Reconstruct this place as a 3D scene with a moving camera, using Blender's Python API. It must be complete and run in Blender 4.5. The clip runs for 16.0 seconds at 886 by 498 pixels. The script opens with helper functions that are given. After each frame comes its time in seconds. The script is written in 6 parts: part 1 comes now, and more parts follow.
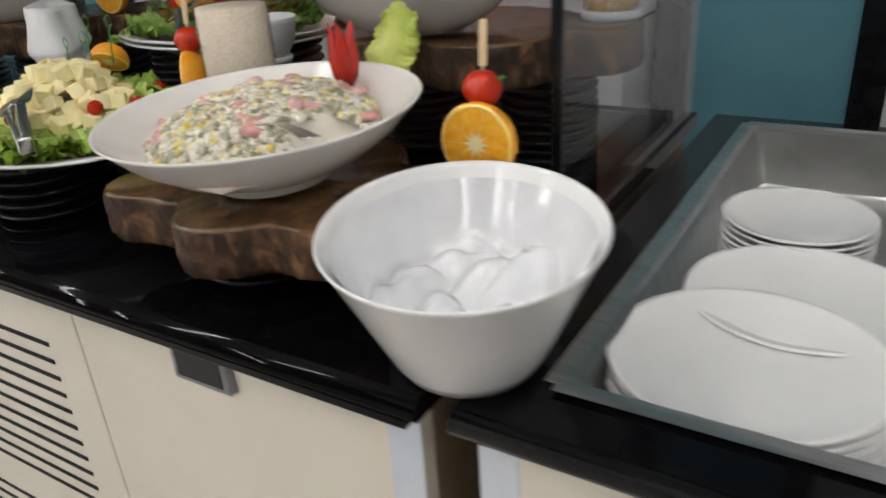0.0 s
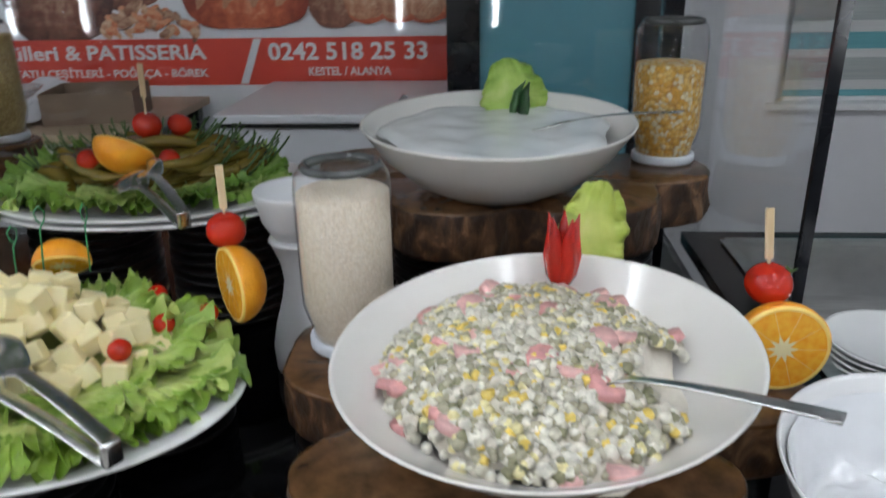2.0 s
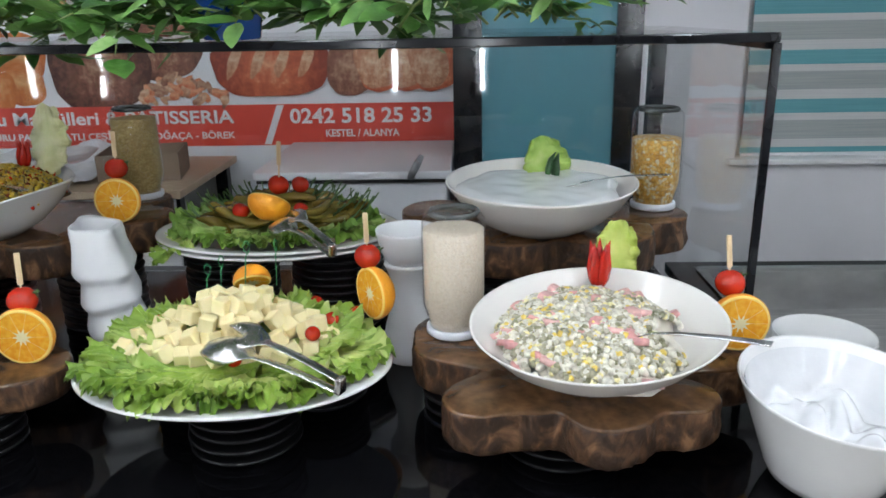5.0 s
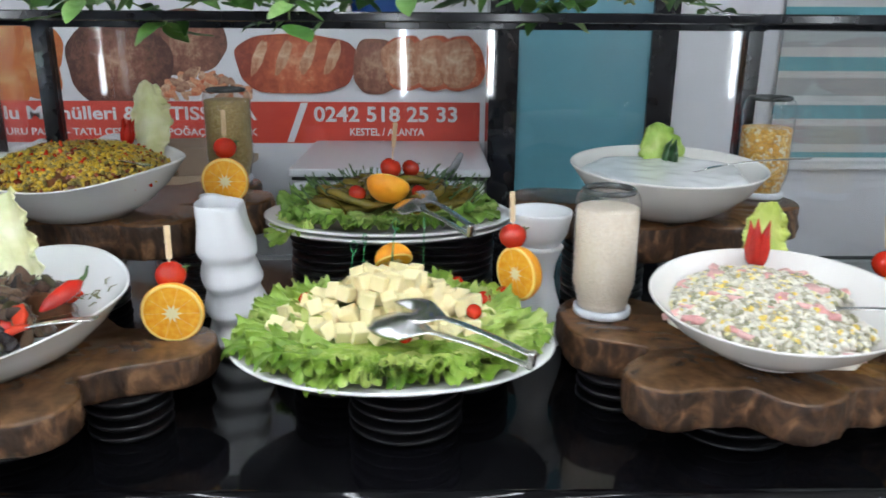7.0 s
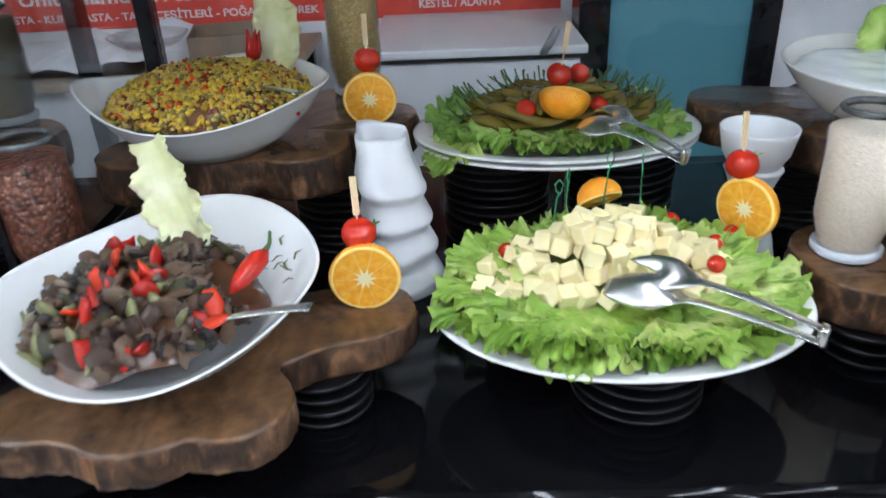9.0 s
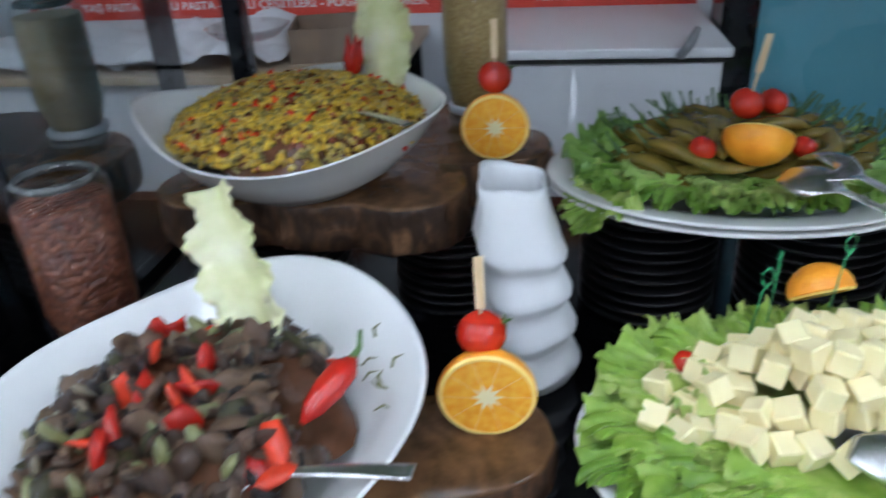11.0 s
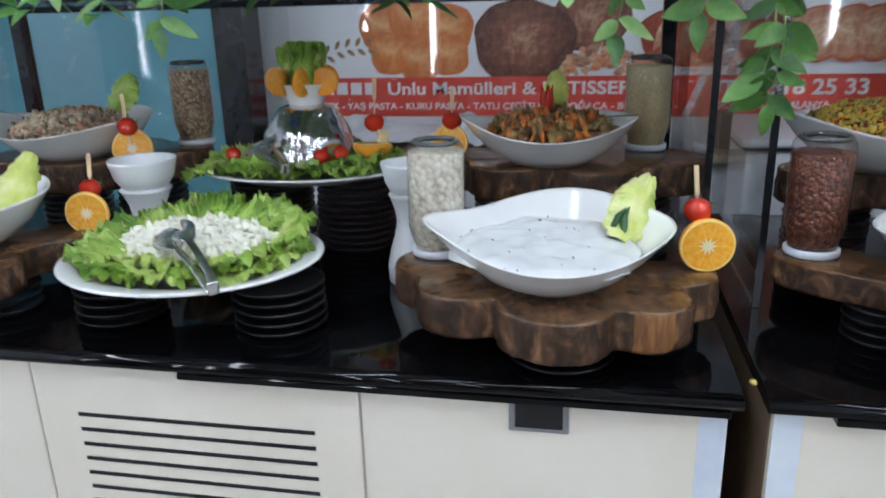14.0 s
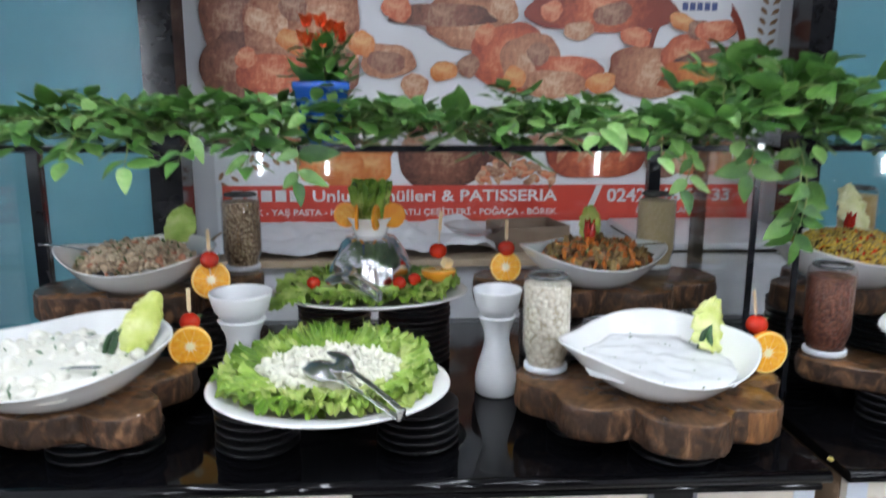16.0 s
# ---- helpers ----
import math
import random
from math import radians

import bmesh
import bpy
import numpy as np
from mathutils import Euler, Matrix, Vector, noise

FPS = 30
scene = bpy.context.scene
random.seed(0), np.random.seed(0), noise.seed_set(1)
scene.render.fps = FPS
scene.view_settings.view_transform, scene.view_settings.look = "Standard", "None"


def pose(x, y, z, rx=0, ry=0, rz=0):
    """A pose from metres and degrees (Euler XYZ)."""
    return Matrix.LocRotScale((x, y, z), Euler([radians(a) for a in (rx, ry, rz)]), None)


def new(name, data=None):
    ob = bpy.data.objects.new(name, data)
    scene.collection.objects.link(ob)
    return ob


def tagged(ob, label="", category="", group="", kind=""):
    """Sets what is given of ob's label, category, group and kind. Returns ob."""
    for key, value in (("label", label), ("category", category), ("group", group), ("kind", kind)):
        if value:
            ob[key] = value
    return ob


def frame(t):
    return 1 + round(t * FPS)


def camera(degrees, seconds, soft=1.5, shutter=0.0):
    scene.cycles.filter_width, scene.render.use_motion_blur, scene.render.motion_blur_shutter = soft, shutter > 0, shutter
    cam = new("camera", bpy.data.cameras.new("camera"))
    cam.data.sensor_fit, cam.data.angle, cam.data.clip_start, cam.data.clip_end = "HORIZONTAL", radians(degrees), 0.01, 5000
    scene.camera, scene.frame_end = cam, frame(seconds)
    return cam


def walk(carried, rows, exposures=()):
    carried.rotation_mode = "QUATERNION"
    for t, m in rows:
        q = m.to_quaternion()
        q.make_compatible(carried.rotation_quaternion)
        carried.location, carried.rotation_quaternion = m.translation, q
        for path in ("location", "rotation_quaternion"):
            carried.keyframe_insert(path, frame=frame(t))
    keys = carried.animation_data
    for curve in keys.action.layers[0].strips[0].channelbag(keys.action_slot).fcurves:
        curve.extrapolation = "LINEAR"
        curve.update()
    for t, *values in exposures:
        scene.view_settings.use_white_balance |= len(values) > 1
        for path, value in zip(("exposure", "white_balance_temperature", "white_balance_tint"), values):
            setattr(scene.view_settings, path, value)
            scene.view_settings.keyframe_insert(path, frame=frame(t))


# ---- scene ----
cam = camera(61.4, 16.0, 1.6, 0.5)
METRES, EYE, TILT, LEAN, TURN = 3.5, 1.24, 0.0, 0.0, 32.6
ROWS = [
    (0.0, 0.0, 0.0, 0.0, -1.73, -25.35, 3.66),
    (0.5, -0.0422, 0.0335, 0.0044, -5.2, -26.07, 3.09),
    (1.0, -0.0914, 0.0575, 0.0189, -16.77, -22.54, 4.09),
    (1.5, -0.1177, 0.0718, 0.0191, -23.16, -22.24, 1.36),
    (2.0, -0.1245, 0.0905, 0.0247, -28.67, -21.43, 1.02),
    (2.5, -0.1565, 0.0756, 0.0389, -32.24, -18.54, 0.67),
    (3.0, -0.1826, 0.0532, 0.0432, -32.65, -19.27, -0.12),
    (5.5, -0.205, 0.0284, 0.0487, -30.82, -17.37, 1.16),
    (6.0, -0.2205, 0.0342, 0.046, -32.81, -18.31, 1.33),
    (6.5, -0.2409, 0.0407, 0.0398, -32.33, -17.14, -0.34),
    (7.0, -0.2606, 0.066, 0.0359, -33.3, -16.74, -0.33),
    (7.5, -0.2835, 0.0843, 0.0396, -34.17, -18.58, -1.05),
    (8.0, -0.3073, 0.1009, 0.0489, -33.14, -23.4, 0.68),
    (10.5, -0.247, 0.2024, 0.0459, -30.56, -28.45, 3.5),
    (11.0, -0.2625, 0.2037, 0.0425, -24.45, -27.92, 2.8),
    (11.5, -0.2835, 0.1858, 0.0339, -20.33, -27.66, 2.47),
    (12.0, -0.3224, 0.1635, 0.031, -20.76, -27.79, 2.14),
    (12.5, -0.3709, 0.1478, 0.0276, -17.34, -26.42, 2.53),
    (13.0, -0.4214, 0.1676, 0.0202, -17.87, -22.37, 2.65),
    (13.5, -0.4673, 0.1864, 0.0263, -17.1, -20.98, 2.21),
    (14.0, -0.527, 0.1808, 0.0299, -21.93, -17.87, 1.43),
    (14.5, -0.5755, 0.1821, 0.0376, -26.81, -15.16, 0.49),
    (15.0, -0.6051, 0.2008, 0.0338, -30.14, -13.53, 0.84),
    (15.5, -0.6309, 0.2158, 0.0393, -33.03, -13.77, 0.57),
    (16.0, -0.6652, 0.2056, 0.0631, -35.57, -11.49, -0.12),
]
walk(cam, [(t, pose(0, 0, EYE, TILT, LEAN, TURN) @ pose(METRES * x, METRES * y, METRES * z, 90 + pitch, roll, yaw)) for t, x, y, z, yaw, pitch, roll in ROWS],
     [(0.0, -0.42, 7150, 13), (2.0, -0.46, 6350, 11), (3.0, -0.38, 6300, 11), (5.5, 0.0, 6300, 10), (7.0, 0.12, 6250, 10), (8.0, 0.28, 6100, 10), (10.5, -0.08, 5700, 10), (11.5, 0.0, 5600, 10), (12.5, 0.1, 5480, 10), (13.5, -0.16, 5750, 10), (15.0, -0.03, 6050, 11), (16.0, 0.14, 6150, 12)])

# ---------------------------------------------------------------- world and light
world = bpy.data.worlds.new("world")
scene.world = world
world.use_nodes = True
_bg = world.node_tree.nodes["Background"]
_sky = world.node_tree.nodes.new("ShaderNodeTexSky")
_sky.sky_type, _sky.sun_disc = "NISHITA", False
_sky.sun_elevation, _sky.sun_rotation = radians(35), radians(40)
world.node_tree.links.new(_sky.outputs[0], _bg.inputs[0])
_bg.inputs[1].default_value = 0.08

CEIL = 2.75
TUBE_W = 33.0          # emission of the ceiling tubes


# ---------------------------------------------------------------- materials
def principled(name, colour=(0.8, 0.8, 0.8), rough=0.5, metal=0.0, **more):
    m = bpy.data.materials.new(name)
    m.use_nodes = True
    b = m.node_tree.nodes["Principled BSDF"]
    b.inputs["Base Color"].default_value = (*colour, 1)
    b.inputs["Roughness"].default_value = rough
    b.inputs["Metallic"].default_value = metal
    for key, value in more.items():
        b.inputs[key.replace("_", " ")].default_value = value
    return m


def tree(m):
    return m.node_tree, m.node_tree.nodes["Principled BSDF"]


def add(nt, kind, **sets):
    n = nt.nodes.new(kind)
    for k, v in sets.items():
        if k in n.inputs.keys():
            n.inputs[k].default_value = v
    return n


def ramp(nt, stops, constant=False):
    r = nt.nodes.new("ShaderNodeValToRGB")
    if constant:
        r.color_ramp.interpolation = "CONSTANT"
    els = r.color_ramp.elements
    while len(els) < len(stops):
        els.new(0.5)
    for e, (p, c) in zip(els, stops):
        e.position, e.color = p, (*c, 1)
    return r


def noisy(name, stops, scale=20.0, detail=4.0, rough=0.5, bump=0.0, bump_scale=None, stretch=(1, 1, 1), metal=0.0,
          coord="Object", seed_by_object=False, distortion=0.0, **more):
    """A surface whose colour wanders through stops, with a finer relief on top."""
    m = principled(name, stops[0][1], rough, metal, **more)
    nt, b = tree(m)
    tc = nt.nodes.new("ShaderNodeTexCoord")
    mp = nt.nodes.new("ShaderNodeMapping")
    mp.inputs["Scale"].default_value = stretch
    nt.links.new(tc.outputs[coord], mp.inputs[0])
    src = mp.outputs[0]
    n1 = nt.nodes.new("ShaderNodeTexNoise")
    n1.inputs["Scale"].default_value, n1.inputs["Detail"].default_value = scale, detail
    n1.inputs["Distortion"].default_value = distortion
    if seed_by_object:
        oi = nt.nodes.new("ShaderNodeObjectInfo")
        mul = nt.nodes.new("ShaderNodeMath")
        mul.operation = "MULTIPLY"
        mul.inputs[1].default_value = 50
        nt.links.new(oi.outputs["Random"], mul.inputs[0])
        va = nt.nodes.new("ShaderNodeVectorMath")
        nt.links.new(src, va.inputs[0])
        nt.links.new(mul.outputs[0], va.inputs[1])
        src = va.outputs[0]
    nt.links.new(src, n1.inputs["Vector"])
    r = ramp(nt, stops)
    nt.links.new(n1.outputs["Fac"], r.inputs[0])
    nt.links.new(r.outputs[0], b.inputs["Base Color"])
    if bump:
        n2 = nt.nodes.new("ShaderNodeTexNoise")
        n2.inputs["Scale"].default_value, n2.inputs["Detail"].default_value = bump_scale or scale * 4, 6
        nt.links.new(src, n2.inputs["Vector"])
        bp = nt.nodes.new("ShaderNodeBump")
        bp.inputs["Strength"].default_value, bp.inputs["Distance"].default_value = bump, 0.004
        nt.links.new(n2.outputs["Fac"], bp.inputs["Height"])
        nt.links.new(bp.outputs[0], b.inputs["Normal"])
    return m


def islands(name, stops, rough=0.4, bump=0.0, by_object=False, **more):
    """Colour by piece, for heaps of small pieces."""
    m = principled(name, stops[0][1], rough, **more)
    nt, b = tree(m)
    g = nt.nodes.new("ShaderNodeObjectInfo" if by_object else "ShaderNodeNewGeometry")
    r = ramp(nt, stops, True)
    nt.links.new(g.outputs["Random" if by_object else "Random Per Island"], r.inputs[0])
    tc = nt.nodes.new("ShaderNodeTexCoord")
    n = add(nt, "ShaderNodeTexNoise", Scale=120.0, Detail=3.0)
    nt.links.new(tc.outputs["Object"], n.inputs["Vector"])
    mx = nt.nodes.new("ShaderNodeMix")
    mx.data_type, mx.blend_type = "RGBA", "MULTIPLY"
    mx.inputs[0].default_value = 0.5
    r2 = ramp(nt, [(0.3, (0.45, 0.45, 0.45)), (0.7, (1.25, 1.25, 1.2))])
    nt.links.new(n.outputs["Fac"], r2.inputs[0])
    nt.links.new(r.outputs[0], mx.inputs[6])
    nt.links.new(r2.outputs[0], mx.inputs[7])
    nt.links.new(mx.outputs[2], b.inputs["Base Color"])
    if bump:
        bp = nt.nodes.new("ShaderNodeBump")
        bp.inputs["Strength"].default_value, bp.inputs["Distance"].default_value = bump, 0.003
        nt.links.new(n.outputs["Fac"], bp.inputs["Height"])
        nt.links.new(bp.outputs[0], b.inputs["Normal"])
    return m


def thin_glass(name, tint=(1, 1, 1), gloss=0.0, ior=1.45):
    """A pane: clear, with mirror gloss that grows towards grazing."""
    m = bpy.data.materials.new(name)
    m.use_nodes = True
    nt = m.node_tree
    nt.nodes.clear()
    out = nt.nodes.new("ShaderNodeOutputMaterial")
    mix = nt.nodes.new("ShaderNodeMixShader")
    tr = nt.nodes.new("ShaderNodeBsdfTransparent")
    tr.inputs[0].default_value = (*tint, 1)
    gl = nt.nodes.new("ShaderNodeBsdfGlossy")
    gl.inputs["Roughness"].default_value = gloss
    lw = nt.nodes.new("ShaderNodeLayerWeight")
    lw.inputs[0].default_value = 0.5
    pw = nt.nodes.new("ShaderNodeMath")
    pw.operation = "POWER"
    pw.inputs[1].default_value = 4.5
    sc = nt.nodes.new("ShaderNodeMath")
    sc.operation = "MULTIPLY_ADD"
    sc.inputs[1].default_value, sc.inputs[2].default_value = 0.75, (ior - 1) ** 2 / (ior + 1) ** 2
    nt.links.new(lw.outputs["Facing"], pw.inputs[0])
    nt.links.new(pw.outputs[0], sc.inputs[0])
    nt.links.new(sc.outputs[0], mix.inputs[0])
    nt.links.new(tr.outputs[0], mix.inputs[1])
    nt.links.new(gl.outputs[0], mix.inputs[2])
    nt.links.new(mix.outputs[0], out.inputs[0])
    return m


def glow(name, colour, strength):
    m = principled(name, colour, 0.5)
    nt, b = tree(m)
    b.inputs["Emission Color"].default_value = (*colour, 1)
    b.inputs["Emission Strength"].default_value = strength
    return m


M = {}
M["granite"] = noisy("black_granite", [(0.35, (0.0015, 0.0015, 0.002)), (0.72, (0.005, 0.005, 0.006))], 260, 3, 0.06, Specular_IOR_Level=0.22)
M["laminate"] = noisy("cream_laminate", [(0.3, (0.80, 0.74, 0.63)), (0.7, (0.86, 0.80, 0.70))], 5, 5, 0.36, 0.04, 150)
M["film"] = noisy("bluish_white_film", [(0.3, (0.62, 0.68, 0.78)), (0.7, (0.78, 0.82, 0.88))], 12, 3, 0.3, 0.1, 40)
M["brown_side"] = noisy("brown_side_panel", [(0.3, (0.17, 0.12, 0.08)), (0.7, (0.27, 0.19, 0.12))], 8, 5, 0.5, 0.05)
M["slot"] = principled("slot_black", (0.01, 0.01, 0.01), 0.8)
M["display"] = principled("dark_display", (0.008, 0.008, 0.01), 0.12)
M["grey_plastic"] = noisy("grey_plastic", [(0.3, (0.2, 0.2, 0.21)), (0.7, (0.28, 0.28, 0.29))], 30, 2, 0.4)
M["steel"] = noisy("brushed_steel", [(0.3, (0.5, 0.5, 0.49)), (0.7, (0.66, 0.66, 0.64))], 14, 6, 0.3, 0.05, 200, (1, 14, 1), 1.0)
M["chrome"] = noisy("polished_steel", [(0.3, (0.68, 0.68, 0.67)), (0.7, (0.80, 0.80, 0.78))], 25, 3, 0.26, 0.02, 90, metal=1.0)
M["frame"] = noisy("black_metal_frame", [(0.3, (0.006, 0.007, 0.009)), (0.7, (0.012, 0.013, 0.016))], 20, 3, 0.12, 0.0, Specular_IOR_Level=0.35)
M["glass"] = thin_glass("clear_pane", (0.97, 0.98, 0.98), 0.0, 1.45)
M["jar_glass"] = thin_glass("jar_glass", (0.95, 0.945, 0.945), 0.01, 1.5)
M["china"] = noisy("white_china", [(0.3, (0.82, 0.82, 0.82)), (0.7, (0.87, 0.87, 0.86))], 9, 4, 0.16, 0.015, 25, Coat_Weight=0.4)
M["cream_china"] = noisy("offwhite_china", [(0.3, (0.78, 0.755, 0.72)), (0.7, (0.83, 0.81, 0.775))], 9, 4, 0.18, 0.015, 25, Coat_Weight=0.4)
M["matte_china"] = noisy("matt_white_china", [(0.3, (0.74, 0.75, 0.77)), (0.7, (0.82, 0.83, 0.84))], 9, 4, 0.35, 0.03, 25)
M["black_plate"] = noisy("black_glazed_plate", [(0.3, (0.005, 0.005, 0.006)), (0.7, (0.011, 0.011, 0.012))], 40, 3, 0.3, 0.02, Specular_IOR_Level=0.3)
M["wall"] = noisy("white_wall", [(0.3, (0.66, 0.66, 0.69)), (0.7, (0.74, 0.74, 0.77))], 2.5, 6, 0.6, 0.05, 60)
M["dark_wall"] = noisy("dark_brown_panel", [(0.3, (0.055, 0.04, 0.03)), (0.7, (0.09, 0.065, 0.05))], 3, 6, 0.5, 0.05, 60)
M["teal"] = noisy("teal_painted_panel", [(0.3, (0.09, 0.25, 0.31)), (0.7, (0.12, 0.30, 0.36))], 2.0, 5, 0.25, 0.02, 40)
M["ceiling"] = noisy("grey_ceiling", [(0.3, (0.38, 0.38, 0.38)), (0.7, (0.44, 0.44, 0.44))], 3, 4, 0.8, 0.05)
M["floor"] = noisy("grey_floor_tile", [(0.3, (0.3, 0.28, 0.26)), (0.7, (0.42, 0.4, 0.37))], 4, 6, 0.3, 0.03)
M["tube"] = glow("tube_light", (0.95, 1.0, 1.04), TUBE_W)
M["tube_wall"] = glow("upright_tube_light", (0.95, 1.0, 1.04), TUBE_W * 1.15)
M["lampbody"] = principled("white_lamp_body", (0.75, 0.75, 0.75), 0.4)
M["pick"] = noisy("bamboo", [(0.3, (0.62, 0.45, 0.25)), (0.7, (0.78, 0.62, 0.4))], 40, 4, 0.55, 0.05, stretch=(4, 4, 0.5))


def wood_material(name, dark, light, rough):
    m = principled(name, dark, rough)
    nt, b = tree(m)
    tc = nt.nodes.new("ShaderNodeTexCoord")
    n0 = add(nt, "ShaderNodeTexNoise", Scale=7.0, Detail=5.0)
    nt.links.new(tc.outputs["Object"], n0.inputs["Vector"])
    mixv = nt.nodes.new("ShaderNodeMix")
    mixv.data_type = "RGBA"
    mixv.inputs[0].default_value = 0.16
    nt.links.new(tc.outputs["Object"], mixv.inputs[6])
    nt.links.new(n0.outputs["Color"], mixv.inputs[7])
    w = add(nt, "ShaderNodeTexWave", Scale=16.0, Distortion=3.5, Detail=4.0)
    w.wave_type, w.rings_direction = "RINGS", "Z"
    w.inputs["Detail Scale"].default_value = 2.0
    nt.links.new(mixv.outputs[2], w.inputs["Vector"])
    n = add(nt, "ShaderNodeTexNoise", Scale=16.0, Detail=12.0)
    n.inputs["Roughness"].default_value = 0.68
    nt.links.new(tc.outputs["Object"], n.inputs["Vector"])
    mx = nt.nodes.new("ShaderNodeMath")
    mx.operation = "MULTIPLY_ADD"
    mx.inputs[1].default_value = 0.07
    nt.links.new(w.outputs["Fac"], mx.inputs[0])
    nt.links.new(n.outputs["Fac"], mx.inputs[2])
    r = ramp(nt, [(0.34, dark), (0.56, tuple((a + c) / 2 for a, c in zip(dark, light))), (0.76, light)])
    nt.links.new(mx.outputs[0], r.inputs[0])
    nt.links.new(r.outputs[0], b.inputs["Base Color"])
    bp = nt.nodes.new("ShaderNodeBump")
    bp.inputs["Strength"].default_value, bp.inputs["Distance"].default_value = 0.25, 0.003
    nt.links.new(mx.outputs[0], bp.inputs["Height"])
    nt.links.new(bp.outputs[0], b.inputs["Normal"])
    return m


M["wood_top"] = wood_material("varnished_log_wood", (0.036, 0.017, 0.008), (0.19, 0.095, 0.040), 0.22)
M["bark"] = noisy("varnished_bark", [(0.3, (0.022, 0.012, 0.008)), (0.47, (0.045, 0.024, 0.014)), (0.58, (0.10, 0.050, 0.026)), (0.70, (0.24, 0.13, 0.065))],
                  34, 10, 0.5, 0.9, 110, (1, 1, 0.6), distortion=1.4, Specular_IOR_Level=0.3)
M["cut_knot"] = noisy("pale_cut_knot", [(0.3, (0.10, 0.036, 0.011)), (0.7, (0.34, 0.15, 0.045))], 60, 6, 0.45, 0.5, stretch=(2, 2, 0.4))


# ---------------------------------------------------------------- mesh helpers
def mesh_from(name, verts, faces, mats, slots=None, smooth=True):
    me = bpy.data.meshes.new(name)
    me.from_pydata([tuple(v) for v in verts], [], faces)
    for m in (mats if isinstance(mats, (list, tuple)) else [mats]):
        me.materials.append(m)
    if slots is not None:
        me.polygons.foreach_set("material_index", slots)
    if smooth:
        me.polygons.foreach_set("use_smooth", [True] * len(me.polygons))
    me.update()
    return me


def bm_mesh(name, bm, mats, smooth=False):
    bmesh.ops.recalc_face_normals(bm, faces=bm.faces)
    me = bpy.data.meshes.new(name)
    bm.to_mesh(me)
    bm.free()
    for m in (mats if isinstance(mats, (list, tuple)) else [mats]):
        me.materials.append(m)
    if smooth:
        me.polygons.foreach_set("use_smooth", [True] * len(me.polygons))
    return me


def put(name, me, parent=None, m=None, label=""):
    ob = new(name, me)
    if parent is not None:
        ob.parent = parent
    if m is not None:
        ob.matrix_basis = m
    if label:
        tagged(ob, label)
    return ob


def empty(name, m, label, category, group="", kind=""):
    ob = new(name)
    ob.empty_display_size = 0.02
    ob.matrix_basis = m
    return tagged(ob, label, category, group, kind)


def box_bm(x0, x1, y0, y1, z0, z1, bevel=0.0, segs=2):
    bm = bmesh.new()
    bmesh.ops.create_cube(bm, size=1)
    for v in bm.verts:
        v.co = Vector((x0 + (v.co.x + 0.5) * (x1 - x0), y0 + (v.co.y + 0.5) * (y1 - y0), z0 + (v.co.z + 0.5) * (z1 - z0)))
    if bevel:
        bmesh.ops.bevel(bm, geom=bm.edges[:], offset=bevel, segments=segs, affect="EDGES", profile=0.5)
    return bm


def box(name, x0, x1, y0, y1, z0, z1, mat, parent=None, bevel=0.0, label=""):
    return put(name, bm_mesh(name, box_bm(x0, x1, y0, y1, z0, z1, bevel), mat), parent, None, label)


def lathe_mesh(name, profile, mat, n=40, sx=1.0, sy=1.0, closed=False, slots=None, warp=None, caps=True):
    """Turn a profile of (radius, height) about z. warp(x, y, z, angle, k) may bend the points."""
    verts, faces, mi = [], [], []
    for k, (r, z) in enumerate(profile):
        for i in range(n):
            a = 2 * math.pi * i / n
            p = (r * sx * math.cos(a), r * sy * math.sin(a), z)
            verts.append(warp(*p, a, k) if warp else p)
    rows = len(profile)
    for k in range(rows if closed else rows - 1):
        k2 = (k + 1) % rows
        for i in range(n):
            j = (i + 1) % n
            faces.append((k * n + i, k * n + j, k2 * n + j, k2 * n + i))
            mi.append(slots[k] if slots else 0)
    if not closed and caps:
        if profile[0][0] > 1e-4:
            faces.append(tuple(range(n - 1, -1, -1)))
            mi.append(slots[0] if slots else 0)
        if profile[-1][0] > 1e-4:
            faces.append(tuple((rows - 1) * n + i for i in range(n)))
            mi.append(slots[-1] if slots else 0)
    return mesh_from(name, verts, faces, mat, mi)


def tube_mesh(name, points, radii, mat, n=8, flat=1.0):
    """A rod along points with a radius at each."""
    pts = [Vector(p) for p in points]
    verts, faces = [], []
    for k, p in enumerate(pts):
        d = (pts[min(k + 1, len(pts) - 1)] - pts[max(k - 1, 0)]).normalized()
        side = d.cross(Vector((0, 0, 1)))
        if side.length < 1e-3:
            side = d.cross(Vector((0, 1, 0)))
        side.normalize()
        up = side.cross(d).normalized()
        for i in range(n):
            a = 2 * math.pi * i / n
            verts.append(p + radii[k] * (math.cos(a) * side + flat * math.sin(a) * up))
    for k in range(len(pts) - 1):
        for i in range(n):
            j = (i + 1) % n
            faces.append((k * n + i, k * n + j, (k + 1) * n + j, (k + 1) * n + i))
    faces.append(tuple(range(n - 1, -1, -1)))
    faces.append(tuple((len(pts) - 1) * n + i for i in range(n)))
    return mesh_from(name, verts, faces, mat)


